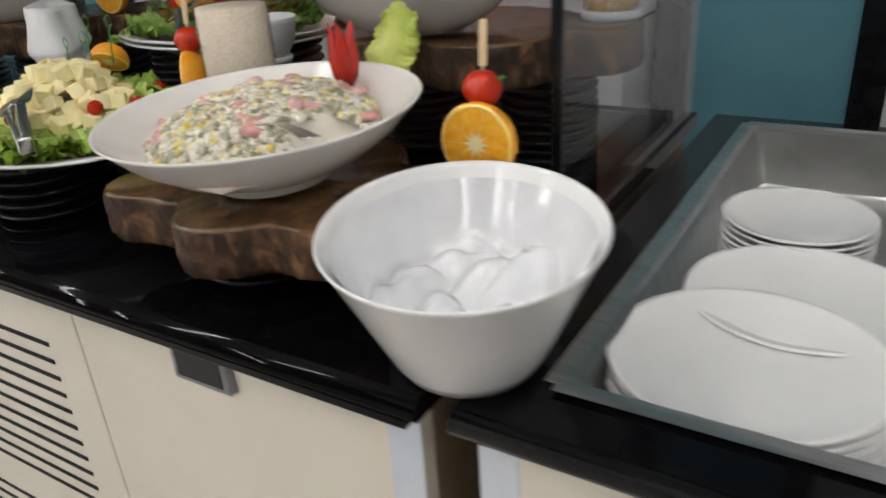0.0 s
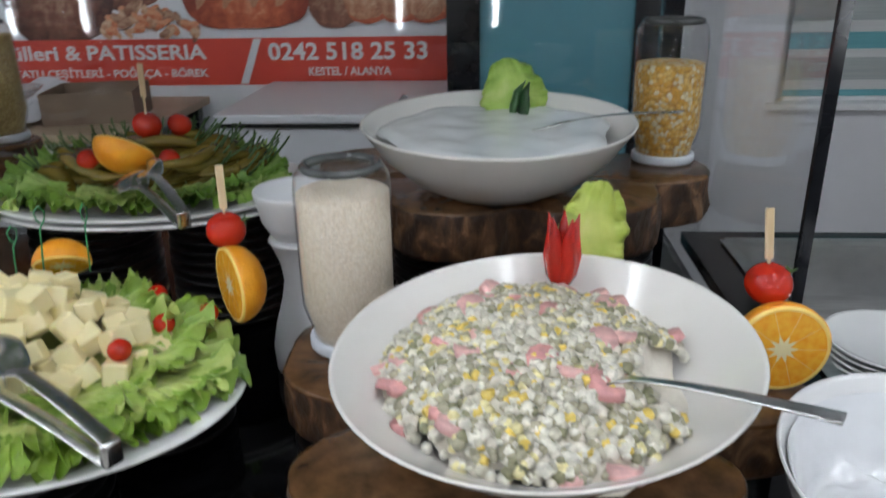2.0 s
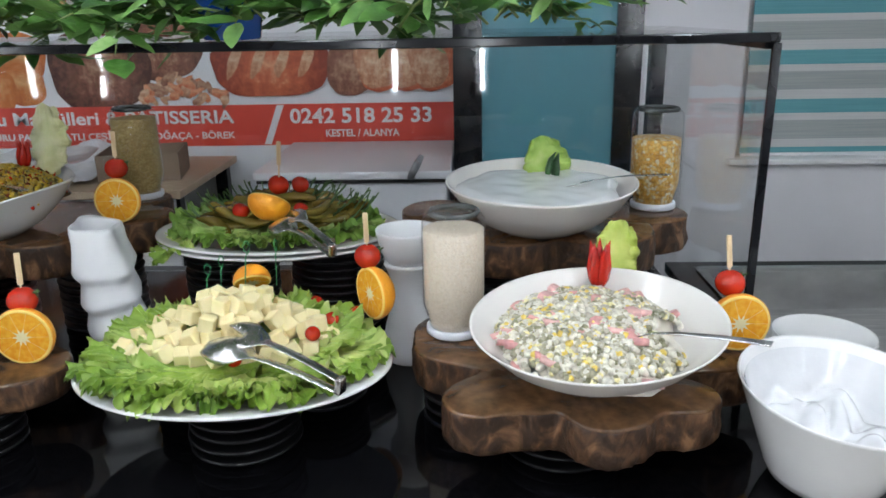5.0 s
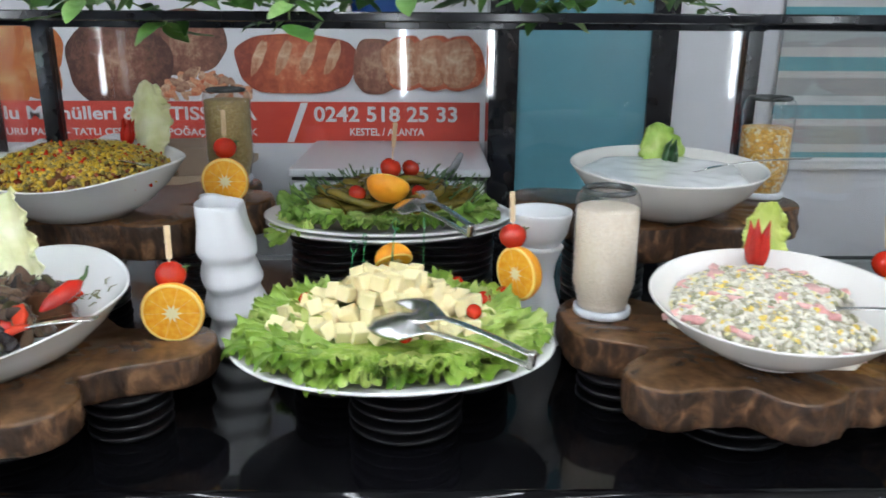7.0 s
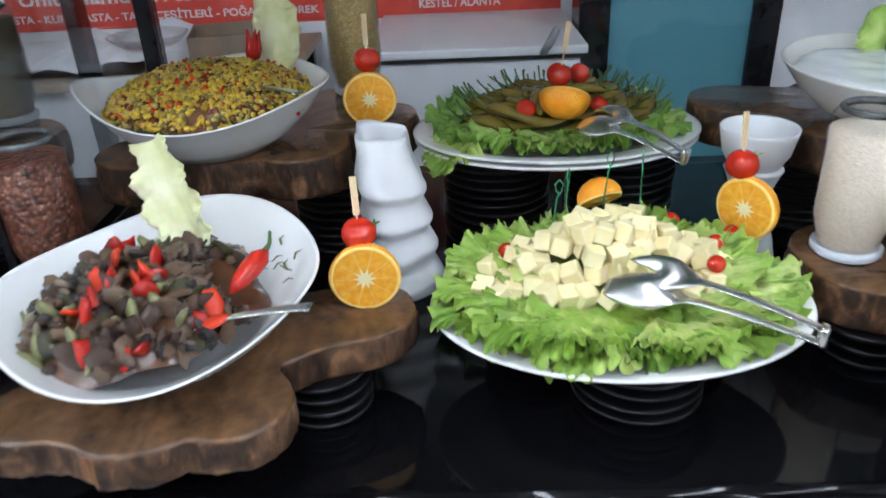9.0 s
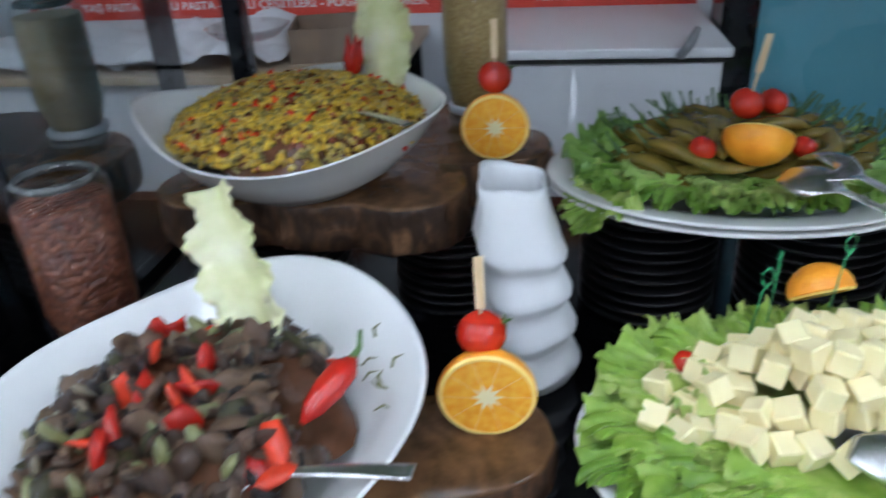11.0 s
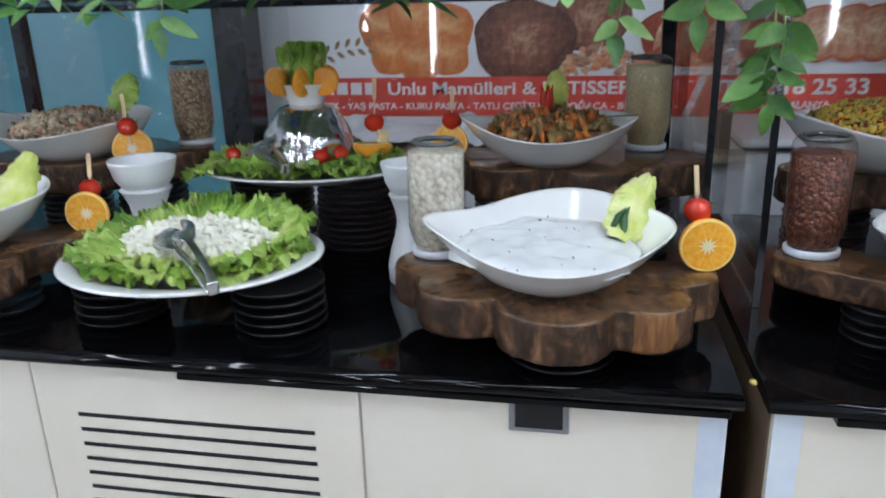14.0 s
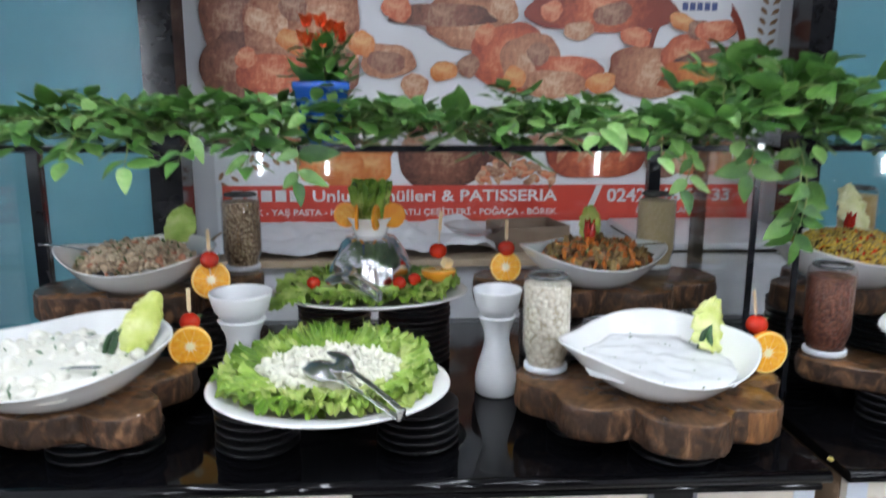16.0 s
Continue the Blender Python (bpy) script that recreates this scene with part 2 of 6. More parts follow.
def text_mesh(name, body, size, mat, bold=0.0, width=None, extrude=0.0006):
    """Letters in the built-in font, standing in the xz plane, facing -y; width stretches them to fit."""
    cu = bpy.data.curves.new(name, "FONT")
    cu.body, cu.size, cu.offset, cu.extrude = body, size, bold, extrude
    cu.resolution_u = 3
    tmp = bpy.data.objects.new(name, cu)
    scene.collection.objects.link(tmp)
    dg = bpy.context.evaluated_depsgraph_get()
    me = bpy.data.meshes.new_from_object(tmp.evaluated_get(dg))
    bpy.data.objects.remove(tmp)
    bpy.data.curves.remove(cu)
    me.name = name
    xs = [v.co.x for v in me.vertices]
    s = width / (max(xs) - min(xs)) if width else 1
    x0 = min(xs)
    for v in me.vertices:
        v.co = Vector(((v.co.x - x0) * s, -v.co.z, v.co.y))
    me.materials.clear()
    me.materials.append(mat)
    return me


# ---------------------------------------------------------------- the room
Y_PART, Y_BACK = 2.44, 2.85
X0, X1, Y0 = -5.2, 3.2, -2.0


def shell(name, *args, **kw):
    return tagged(box(name, *args), kw.get("label", ""), kw.get("category", name.split("_")[0]), kind="structure")


shell("floor", X0, X1, Y0, 3.2, -0.1, 0.0, M["floor"], label="grey tiled floor of the dining room")
shell("ceiling", X0, X1, Y0, 3.2, CEIL, CEIL + 0.1, M["ceiling"], label="plain grey ceiling")
shell("wall_west", X0 - 0.1, X0, Y0, 3.2, 0, CEIL, M["wall"], label="white painted wall")
shell("wall_east", X1, X1 + 0.1, Y0, 3.2, 0, CEIL, M["wall"], label="white painted wall")
shell("wall_south", X0, X1, Y0 - 0.1, Y0, 0, CEIL, M["dark_wall"], label="dark brown panelled wall behind the walk")
shell("wall_north", X0, X1, Y_BACK, Y_BACK + 0.1, 0, CEIL, M["wall"], label="white wall that carries the poster")
# partition with the wide opening in front of the poster
shell("wall_teal_west", X0, -3.375, Y_PART, Y_PART + 0.12, 0, CEIL, M["teal"], label="teal painted partition wall")
shell("column_west", -3.375, -3.247, Y_PART - 0.02, Y_PART + 0.14, 0, CEIL, M["frame"], label="black metal column beside the poster", category="column")
shell("column_middle", -0.695, -0.592, Y_PART - 0.02, Y_PART + 0.14, 0, CEIL, M["frame"], label="black metal column beside the poster", category="column")
shell("wall_teal_east", -0.592, -0.122, Y_PART, Y_PART + 0.12, 0, CEIL, M["teal"], label="teal painted partition wall")
shell("column_east", -0.122, -0.03, Y_PART - 0.02, Y_PART + 0.14, 0, CEIL, M["frame"], label="black metal column beside the teal panel", category="column")
shell("wall_white_east", -0.03, 0.33, Y_PART, Y_PART + 0.12, 0, CEIL, M["wall"], label="white wall beside the window")
shell("wall_below_window", 0.33, 2.4, Y_PART, Y_PART + 0.12, 0, 0.86, M["wall"], label="white wall below the window")
shell("wall_above_window", 0.33, 2.4, Y_PART, Y_PART + 0.12, 2.1, CEIL, M["wall"], label="white wall above the window")
shell("wall_far_east", 2.4, X1, Y_PART, Y_PART + 0.12, 0, CEIL, M["wall"], label="white wall beside the window")

# long tubes on the ceiling, and upright tubes on the wall behind the walk
def ceiling_lamp(x, y, length=1.25):
    e = empty("ceiling_lamp", pose(x, y, CEIL), "long white fluorescent tube lamp on the ceiling", "lamp", "tube lamps on the ceiling")
    box("lamp_body", -0.05, 0.05, -length / 2, length / 2, -0.045, 0, M["lampbody"], e, 0.006)
    for dx in (-0.024, 0.024):
        put("tube", tube_mesh("tube", [(dx, -length / 2 + 0.03, -0.062), (dx, length / 2 - 0.03, -0.062)], [0.013, 0.013], M["tube"], 10), e)


def wall_lamp(x):
    e = empty("wall_lamp", pose(x, Y0, 0), "upright white tube lamp on the wall", "lamp", "upright tube lamps on the wall")
    box("lamp_body", -0.04, 0.04, 0.001, 0.035, 0.93, 2.27, M["lampbody"], e, 0.006)
    put("tube", tube_mesh("tube", [(0, 0.055, 0.96), (0, 0.055, 2.24)], [0.016, 0.016], M["tube_wall"], 10), e)


for lx in (-3.9, -2.55, -1.2, 0.15, 1.5):
    for ly in (-1.15, 0.1):
        ceiling_lamp(lx, ly)
for lx in (-4.86, -3.28, -2.85, -1.07, -0.55, 0.9):
    wall_lamp(lx)

# ---------------------------------------------------------------- poster and window
M["poster_white"] = noisy("poster_print_white", [(0.3, (0.80, 0.81, 0.85)), (0.7, (0.86, 0.87, 0.90))], 1.5, 4, 0.35, 0.02, 30)
M["poster_red"] = noisy("poster_print_red", [(0.3, (0.62, 0.055, 0.035)), (0.7, (0.72, 0.08, 0.05))], 3, 4, 0.35, 0.02, 30)
M["poster_text"] = principled("poster_print_letters", (0.8, 0.8, 0.82), 0.4)
M["print_wheat"] = noisy("print_wheat_brown", [(0.3, (0.22, 0.11, 0.06)), (0.7, (0.4, 0.24, 0.13))], 40, 4, 0.4)


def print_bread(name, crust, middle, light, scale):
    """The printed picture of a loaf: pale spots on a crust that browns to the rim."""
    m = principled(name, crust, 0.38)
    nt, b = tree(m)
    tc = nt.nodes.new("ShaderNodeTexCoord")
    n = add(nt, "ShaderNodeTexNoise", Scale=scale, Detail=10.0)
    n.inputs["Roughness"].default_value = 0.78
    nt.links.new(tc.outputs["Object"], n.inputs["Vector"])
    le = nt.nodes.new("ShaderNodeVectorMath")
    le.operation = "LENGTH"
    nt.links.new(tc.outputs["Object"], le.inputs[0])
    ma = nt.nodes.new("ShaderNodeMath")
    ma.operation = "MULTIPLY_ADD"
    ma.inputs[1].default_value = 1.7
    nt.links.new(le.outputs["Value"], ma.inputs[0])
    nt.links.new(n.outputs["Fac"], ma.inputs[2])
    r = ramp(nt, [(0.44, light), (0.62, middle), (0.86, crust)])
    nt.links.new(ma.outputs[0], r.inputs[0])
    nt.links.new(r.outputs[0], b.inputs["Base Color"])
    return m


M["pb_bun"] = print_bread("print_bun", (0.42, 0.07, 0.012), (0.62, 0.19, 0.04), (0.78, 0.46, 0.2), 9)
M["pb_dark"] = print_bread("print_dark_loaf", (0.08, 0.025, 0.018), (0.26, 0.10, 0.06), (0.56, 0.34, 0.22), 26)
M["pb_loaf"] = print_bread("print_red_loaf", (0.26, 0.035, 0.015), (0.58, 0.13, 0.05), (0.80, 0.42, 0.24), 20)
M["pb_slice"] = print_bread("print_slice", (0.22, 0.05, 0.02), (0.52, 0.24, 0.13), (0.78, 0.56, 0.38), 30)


def flat_shape(name, mat, cx, cz, rx, rz, y, parent, rot=0.0, power=2.0, wob=0.04, seed=0, n=40):
    """A printed shape: a thin superellipse with an uneven rim, standing against the wall."""
    rnd = random.Random(seed)
    ph = [rnd.uniform(0, 6.28) for _ in range(3)]
    verts, c, s = [(0, 0, 0)], math.cos(radians(rot)), math.sin(radians(rot))
    for i in range(n):
        a = 2 * math.pi * i / n
        k = 1 + wob * (math.sin(3 * a + ph[0]) + 0.6 * math.sin(5 * a + ph[1]) + 0.4 * math.sin(9 * a + ph[2]))
        x = rx * k * math.copysign(abs(math.cos(a)) ** (2 / power), math.cos(a))
        z = rz * k * math.copysign(abs(math.sin(a)) ** (2 / power), math.sin(a))
        verts.append((x * c - z * s, 0, x * s + z * c))
    faces = [(0, i + 1, (i + 1) % n + 1) for i in range(n)]
    return put(name, mesh_from(name, verts, faces, mat, smooth=False), parent, pose(cx, y, cz))


def build_poster():
    yb = Y_BACK - 0.012
    p = empty("poster", pose(0, 0, 0), "large bakery poster with breads and a red lettered band", "poster")
    box("board", -3.22, -0.62, yb, Y_BACK - 0.001, 0.62, 2.25, M["poster_white"], p, 0.001)
    box("red_band", -3.19, -0.70, yb - 0.003, yb - 0.0005, 0.886, 1.057, M["poster_red"], p)
    yt = yb - 0.005
    put("lettering", text_mesh("lettering", "Unlu Mamülleri & PATISSERIA", 0.075, M["poster_text"], 0.0016, 1.15), p, pose(-2.775, yt, 0.983), "white letters")
    put("lettering", text_mesh("lettering", "0242 518 25 33", 0.086, M["poster_text"], 0.002, 0.595), p, pose(-1.388, yt, 0.978), "white telephone number")
    put("lettering", text_mesh("lettering", "EKMEK - YAŞ PASTA - KURU PASTA - TATLI ÇEŞİTLERİ - POĞAÇA - BÖREK", 0.04, M["poster_text"], 0.0008, 1.52), p, pose(-3.145, yt, 0.918), "small white letters")
    put("lettering", text_mesh("lettering", "KESTEL / ALANYA", 0.042, M["poster_text"], 0.0008, 0.31), p, pose(-1.24, yt, 0.92), "small white letters")
    # the firm's name as plain bars
    for i in range(5):
        box("name_bar", -3.145 + i * 0.066, -3.095 + i * 0.066, yt - 0.001, yt, 0.983, 1.036, M["poster_text"], p)
    bm = bmesh.new()
    vs = [bm.verts.new(v) for v in ((-1.505, yt, 0.89), (-1.475, yt, 0.89), (-1.41, yt, 1.054), (-1.44, yt, 1.054))]
    bm.faces.new(vs)
    put("slash", bm_mesh("slash", bm, M["poster_text"]), p)
    k = [0]

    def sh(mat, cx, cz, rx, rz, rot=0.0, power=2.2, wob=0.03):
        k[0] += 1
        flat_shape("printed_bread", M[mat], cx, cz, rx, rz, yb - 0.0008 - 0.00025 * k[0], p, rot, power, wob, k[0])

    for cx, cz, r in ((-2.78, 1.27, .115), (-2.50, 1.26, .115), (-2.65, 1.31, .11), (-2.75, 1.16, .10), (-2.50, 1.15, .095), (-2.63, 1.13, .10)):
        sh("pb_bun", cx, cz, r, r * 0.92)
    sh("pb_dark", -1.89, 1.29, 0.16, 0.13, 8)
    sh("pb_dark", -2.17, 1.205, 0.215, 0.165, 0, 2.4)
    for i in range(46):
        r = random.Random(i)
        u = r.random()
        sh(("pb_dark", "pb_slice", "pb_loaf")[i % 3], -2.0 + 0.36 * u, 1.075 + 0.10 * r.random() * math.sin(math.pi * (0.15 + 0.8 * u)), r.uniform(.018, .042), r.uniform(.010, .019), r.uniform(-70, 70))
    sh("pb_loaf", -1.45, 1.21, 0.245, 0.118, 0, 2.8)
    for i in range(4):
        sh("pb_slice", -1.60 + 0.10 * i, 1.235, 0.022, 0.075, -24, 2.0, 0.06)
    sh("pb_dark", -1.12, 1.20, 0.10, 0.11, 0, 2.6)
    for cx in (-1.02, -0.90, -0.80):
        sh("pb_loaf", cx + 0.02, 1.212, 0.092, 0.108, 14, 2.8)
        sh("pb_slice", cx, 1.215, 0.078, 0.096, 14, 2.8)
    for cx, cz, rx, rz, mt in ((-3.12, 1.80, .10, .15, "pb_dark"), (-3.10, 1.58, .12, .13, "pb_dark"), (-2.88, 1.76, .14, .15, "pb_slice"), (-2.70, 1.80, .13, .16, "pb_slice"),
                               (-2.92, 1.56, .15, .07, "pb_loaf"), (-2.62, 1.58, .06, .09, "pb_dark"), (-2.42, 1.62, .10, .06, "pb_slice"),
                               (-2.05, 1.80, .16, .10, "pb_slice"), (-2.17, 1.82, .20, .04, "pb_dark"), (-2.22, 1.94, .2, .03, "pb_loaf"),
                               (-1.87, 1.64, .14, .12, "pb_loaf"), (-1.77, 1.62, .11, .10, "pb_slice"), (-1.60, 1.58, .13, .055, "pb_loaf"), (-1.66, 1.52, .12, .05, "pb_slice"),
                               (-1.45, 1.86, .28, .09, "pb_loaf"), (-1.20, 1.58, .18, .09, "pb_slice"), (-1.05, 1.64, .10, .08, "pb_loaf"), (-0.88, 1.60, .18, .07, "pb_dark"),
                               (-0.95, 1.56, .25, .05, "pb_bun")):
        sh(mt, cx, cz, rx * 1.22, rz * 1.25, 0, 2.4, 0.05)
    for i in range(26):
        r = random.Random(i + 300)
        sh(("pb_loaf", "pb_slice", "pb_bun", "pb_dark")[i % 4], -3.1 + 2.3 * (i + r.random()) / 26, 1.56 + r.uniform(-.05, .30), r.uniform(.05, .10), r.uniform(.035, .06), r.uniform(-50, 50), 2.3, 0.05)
    # wheat ears
    for x0, z0, dx, dz, cnt in ((-3.19, 1.08, 0.048, 0.012, 8), (-0.70, 1.58, 0.004, 0.045, 8)):
        for i in range(cnt):
            for s in (-1, 1):
                ang = math.degrees(math.atan2(dz, dx))
                px, pz = x0 + dx * i - s * dz * 0.6 + 0.006, z0 + dz * i + s * (dx * 0.45) + 0.05 * math.sin(i / cnt * 3) * (dx > dz)
                flat_shape("wheat_grain", M["print_wheat"], px, pz, 0.022, 0.010, yb - 0.002 - 0.0001 * i, p, ang + s * 50, 1.6, 0.0, i, 12)
    # basket handle and the round mark inside it
    n = 32
    verts, faces = [], []
    for i in range(n):
        a = math.pi * i / (n - 1)
        for r in (0.21, 0.24):
            verts.append((r * math.cos(a), 0, 1.4 * r * math.sin(a)))
    for i in range(n - 1):
        faces.append((2 * i, 2 * i + 2, 2 * i + 3, 2 * i + 1))
    put("basket_handle", mesh_from("basket_handle", verts, faces, M["pb_loaf"], smooth=False), p, pose(-1.0, yb - 0.004, 1.62))
    flat_shape("round_mark", M["poster_text"], -1.0, 1.86, 0.15, 0.10, yb - 0.0075, p, 0, 2, 0)
    for i in range(5):
        box("mark_bar", -1.08 + i * 0.034, -1.055 + i * 0.034, yb - 0.009, yb - 0.008, 1.85, 1.885, M["wheat_blue"], p)


M["wheat_blue"] = principled("mark_blue_print", (0.05, 0.08, 0.25), 0.4)
build_poster()

M["blind_white"] = noisy("blind_white", [(0.3, (0.5, 0.51, 0.5)), (0.7, (0.58, 0.585, 0.57))], 30, 4, 0.8, 0.1, 200, (0.1, 1, 8))
M["blind_teal"] = noisy("blind_teal", [(0.3, (0.10, 0.30, 0.34)), (0.7, (0.14, 0.36, 0.40))], 30, 4, 0.8, 0.1, 200, (0.1, 1, 8))
M["blind_grey"] = noisy("blind_grey", [(0.3, (0.30, 0.33, 0.33)), (0.7, (0.38, 0.40, 0.39))], 30, 4, 0.8, 0.1, 200, (0.1, 1, 8))
M["pvc"] = noisy("white_window_frame", [(0.3, (0.7, 0.7, 0.71)), (0.7, (0.78, 0.78, 0.79))], 8, 3, 0.35)


def build_window():
    w = empty("window_1", pose(0, 0, 0), "window behind a striped teal and white blind", "window", kind="structure")
    box("window_sill", 0.30, 2.42, Y_PART - 0.035, Y_PART + 0.11, 0.861, 0.882, M["pvc"], w, 0.004)
    for x in (0.33, 1.34, 2.35):
        box("window_frame", x, x + 0.05, Y_PART + 0.06, Y_PART + 0.11, 0.882, 2.1, M["pvc"], w, 0.004)
    for x in (0.38, 1.39):
        box("pane", x, x + 0.96, Y_PART + 0.08, Y_PART + 0.086, 0.882, 2.1, M["glass"], w)
    b = empty("window_blind", pose(0, 0, 0), "striped roller blind in teal, white and grey cloth", "blind")
    z, i = 0.896, 0
    seq = [("blind_teal", .020), ("blind_white", .030), ("blind_grey", .068), ("blind_white", .026)] + [("blind_teal", .050), ("blind_white", .034), ("blind_grey", .064), ("blind_white", .024)] * 8
    while z < 2.05:
        name, h = seq[i]
        box("stripe", 0.36, 2.37, Y_PART + 0.028 + 0.002 * (i % 2), Y_PART + 0.034 + 0.002 * (i % 2), z, min(z + h, 2.1), M[name], b)
        z, i = z + h, i + 1
    box("bottom_rail", 0.36, 2.37, Y_PART + 0.022, Y_PART + 0.04, 0.883, 0.8955, M["pvc"], b, 0.003)


build_window()

# ---------------------------------------------------------------- counters
TOP, FRONT, BODY_Y, DEPTH_Y = 0.905, 0.359, 0.385, 1.19


def worktop_mesh(x0, x1, y_back=DEPTH_Y):
    """Slab with a rounded front nose."""
    prof = [(y_back, TOP - 0.020), (y_back, TOP)]
    for i in range(9):
        a = math.pi / 2 + math.pi * 0.5 * i / 8
        prof.append((FRONT + 0.012 + 0.012 * math.cos(a), TOP - 0.012 + 0.012 * math.sin(a)))
    for i in range(5):
        a = math.pi + math.pi * 0.5 * i / 4
        prof.append((FRONT + 0.007 + 0.007 * math.cos(a), TOP - 0.013 + 0.007 * math.sin(a)))
    n = len(prof)
    verts = [(x0, *p) for p in prof] + [(x1, *p) for p in prof]
    faces = [(i, (i + 1) % n, n + (i + 1) % n, n + i) for i in range(n)] + [tuple(range(n - 1, -1, -1)), tuple(range(n, 2 * n))]
    me = mesh_from("worktop", verts, faces, M["granite"], smooth=False)
    for i in range(2, n - 2):
        me.polygons[i].use_smooth = True
    return me


def counter(x0, x1, seams, vent, panel, strip_from, well=False):
    c = empty("buffet_counter", pose((x0 + x1) / 2, 0, 0), "cream panelled buffet counter with a black granite top", "buffet counter", "buffet counters in a row")
    c.matrix_basis = pose(0, 0, 0)
    bx0, bx1 = x0 + 0.012, x1 - 0.012
    if not well:
        put("worktop", worktop_mesh(x0, x1), c, None, "glossy black granite worktop")
    box("body", bx0, bx1, BODY_Y + 0.02, DEPTH_Y - 0.03, 0.10, TOP - (0.09 if well else 0.021), M["brown_side"], c, 0, "brown carcass")
    box("plinth", bx0 + 0.03, bx1 - 0.03, BODY_Y + 0.06, DEPTH_Y - 0.06, 0.0, 0.099, M["slot"], c)
    edges = [bx0, *seams, bx1]
    for i, (a, b) in enumerate(zip(edges, edges[1:])):
        d = box("door", a + 0.0015, b - 0.0015, BODY_Y, BODY_Y + 0.019, 0.11, TOP - 0.0215, M["laminate"], c, 0.0015, "cream laminate door")
        if i == vent:
            for k in range(19):
                zz = 0.795 - 0.0245 * k - (0.05 if k > 10 else 0)
                box("vent_slot", a + 0.067, b - 0.067, BODY_Y - 0.0015, BODY_Y + 0.004, zz - 0.0028, zz + 0.0028, M["slot"], d)
    for xs in (bx0, bx1 - 0.033):
        box("film_strip", xs, xs + 0.033, BODY_Y - 0.002, BODY_Y - 0.0004, 0.11, TOP - 0.023, M["film"], c, 0, "bluish protective film")
    if panel:
        dsp = box("thermostat", panel, panel + 0.076, BODY_Y - 0.010, BODY_Y - 0.0005, 0.829, 0.8835, M["grey_plastic"], c, 0.002, "grey thermostat panel")
        box("screen", panel + 0.008, panel + 0.068, BODY_Y - 0.0115, BODY_Y - 0.0102, 0.836, 0.880, M["display"], dsp)
    if strip_from:
        box("edge_strip", strip_from, x1 - 0.012, FRONT + 0.004, BODY_Y - 0.003, TOP - 0.031, TOP - 0.0205, M["granite"], c, 0.002)
    return c


counter(-3.29, -1.703, (-2.676, -2.18), 1, -1.98, -2.43)
counter(-1.675, -0.266, (-1.195, -0.735), 1, -0.562, -1.60)
rc = counter(-0.238, 1.25, (0.23, 0.72), 1, 0.98, None, well=True)
# right counter: granite rim round a steel well
put("worktop_front", (lambda: worktop_mesh(-0.238, 1.25, 0.425))(), rc, None, "glossy black granite rim")
box("worktop_side", -0.238, -0.180, 0.425, DEPTH_Y, TOP - 0.020, TOP, M["granite"], rc)
box("worktop_side", 1.2, 1.25, 0.425, DEPTH_Y, TOP - 0.020, TOP, M["granite"], rc)
box("worktop_back", -0.180, 1.2, 1.142, DEPTH_Y, TOP - 0.020, TOP, M["granite"], rc)


def steel_well():
    bm = bmesh.new()
    x0, x1, y0, y1, zt, zb, k = -0.180, 1.2, 0.425, 1.142, TOP + 0.004, TOP - 0.085, 0.03
    ring = [[(x0 - .01, y0 - .01, zt), (x1 + .01, y0 - .01, zt), (x1 + .01, y1 + .01, zt), (x0 - .01, y1 + .01, zt)],
            [(x0 + .012, y0 + .012, zt), (x1 - .012, y0 + .012, zt), (x1 - .012, y1 - .012, zt), (x0 + .012, y1 - .012, zt)],
            [(x0 + k, y0 + .02, zb), (x1 - k, y0 + .02, zb), (x1 - k, y1 - .02, zb), (x0 + k, y1 - .02, zb)]]
    vs = [[bm.verts.new(p) for p in r] for r in ring]
    for a, b in ((0, 1), (1, 2)):
        for i in range(4):
            bm.faces.new((vs[a][i], vs[a][(i + 1) % 4], vs[b][(i + 1) % 4], vs[b][i]))
    bm.faces.new(vs[2])
    bmesh.ops.bevel(bm, geom=bm.edges[:], offset=0.006, segments=2, affect="EDGES")
    return bm_mesh("steel_well", bm, M["steel"], True)


put("steel_well", steel_well(), rc, None, "stainless steel display well")

# ---------------------------------------------------------------- sneeze guards
GZ, GY0, GY1 = 1.379, 0.65, 1.17


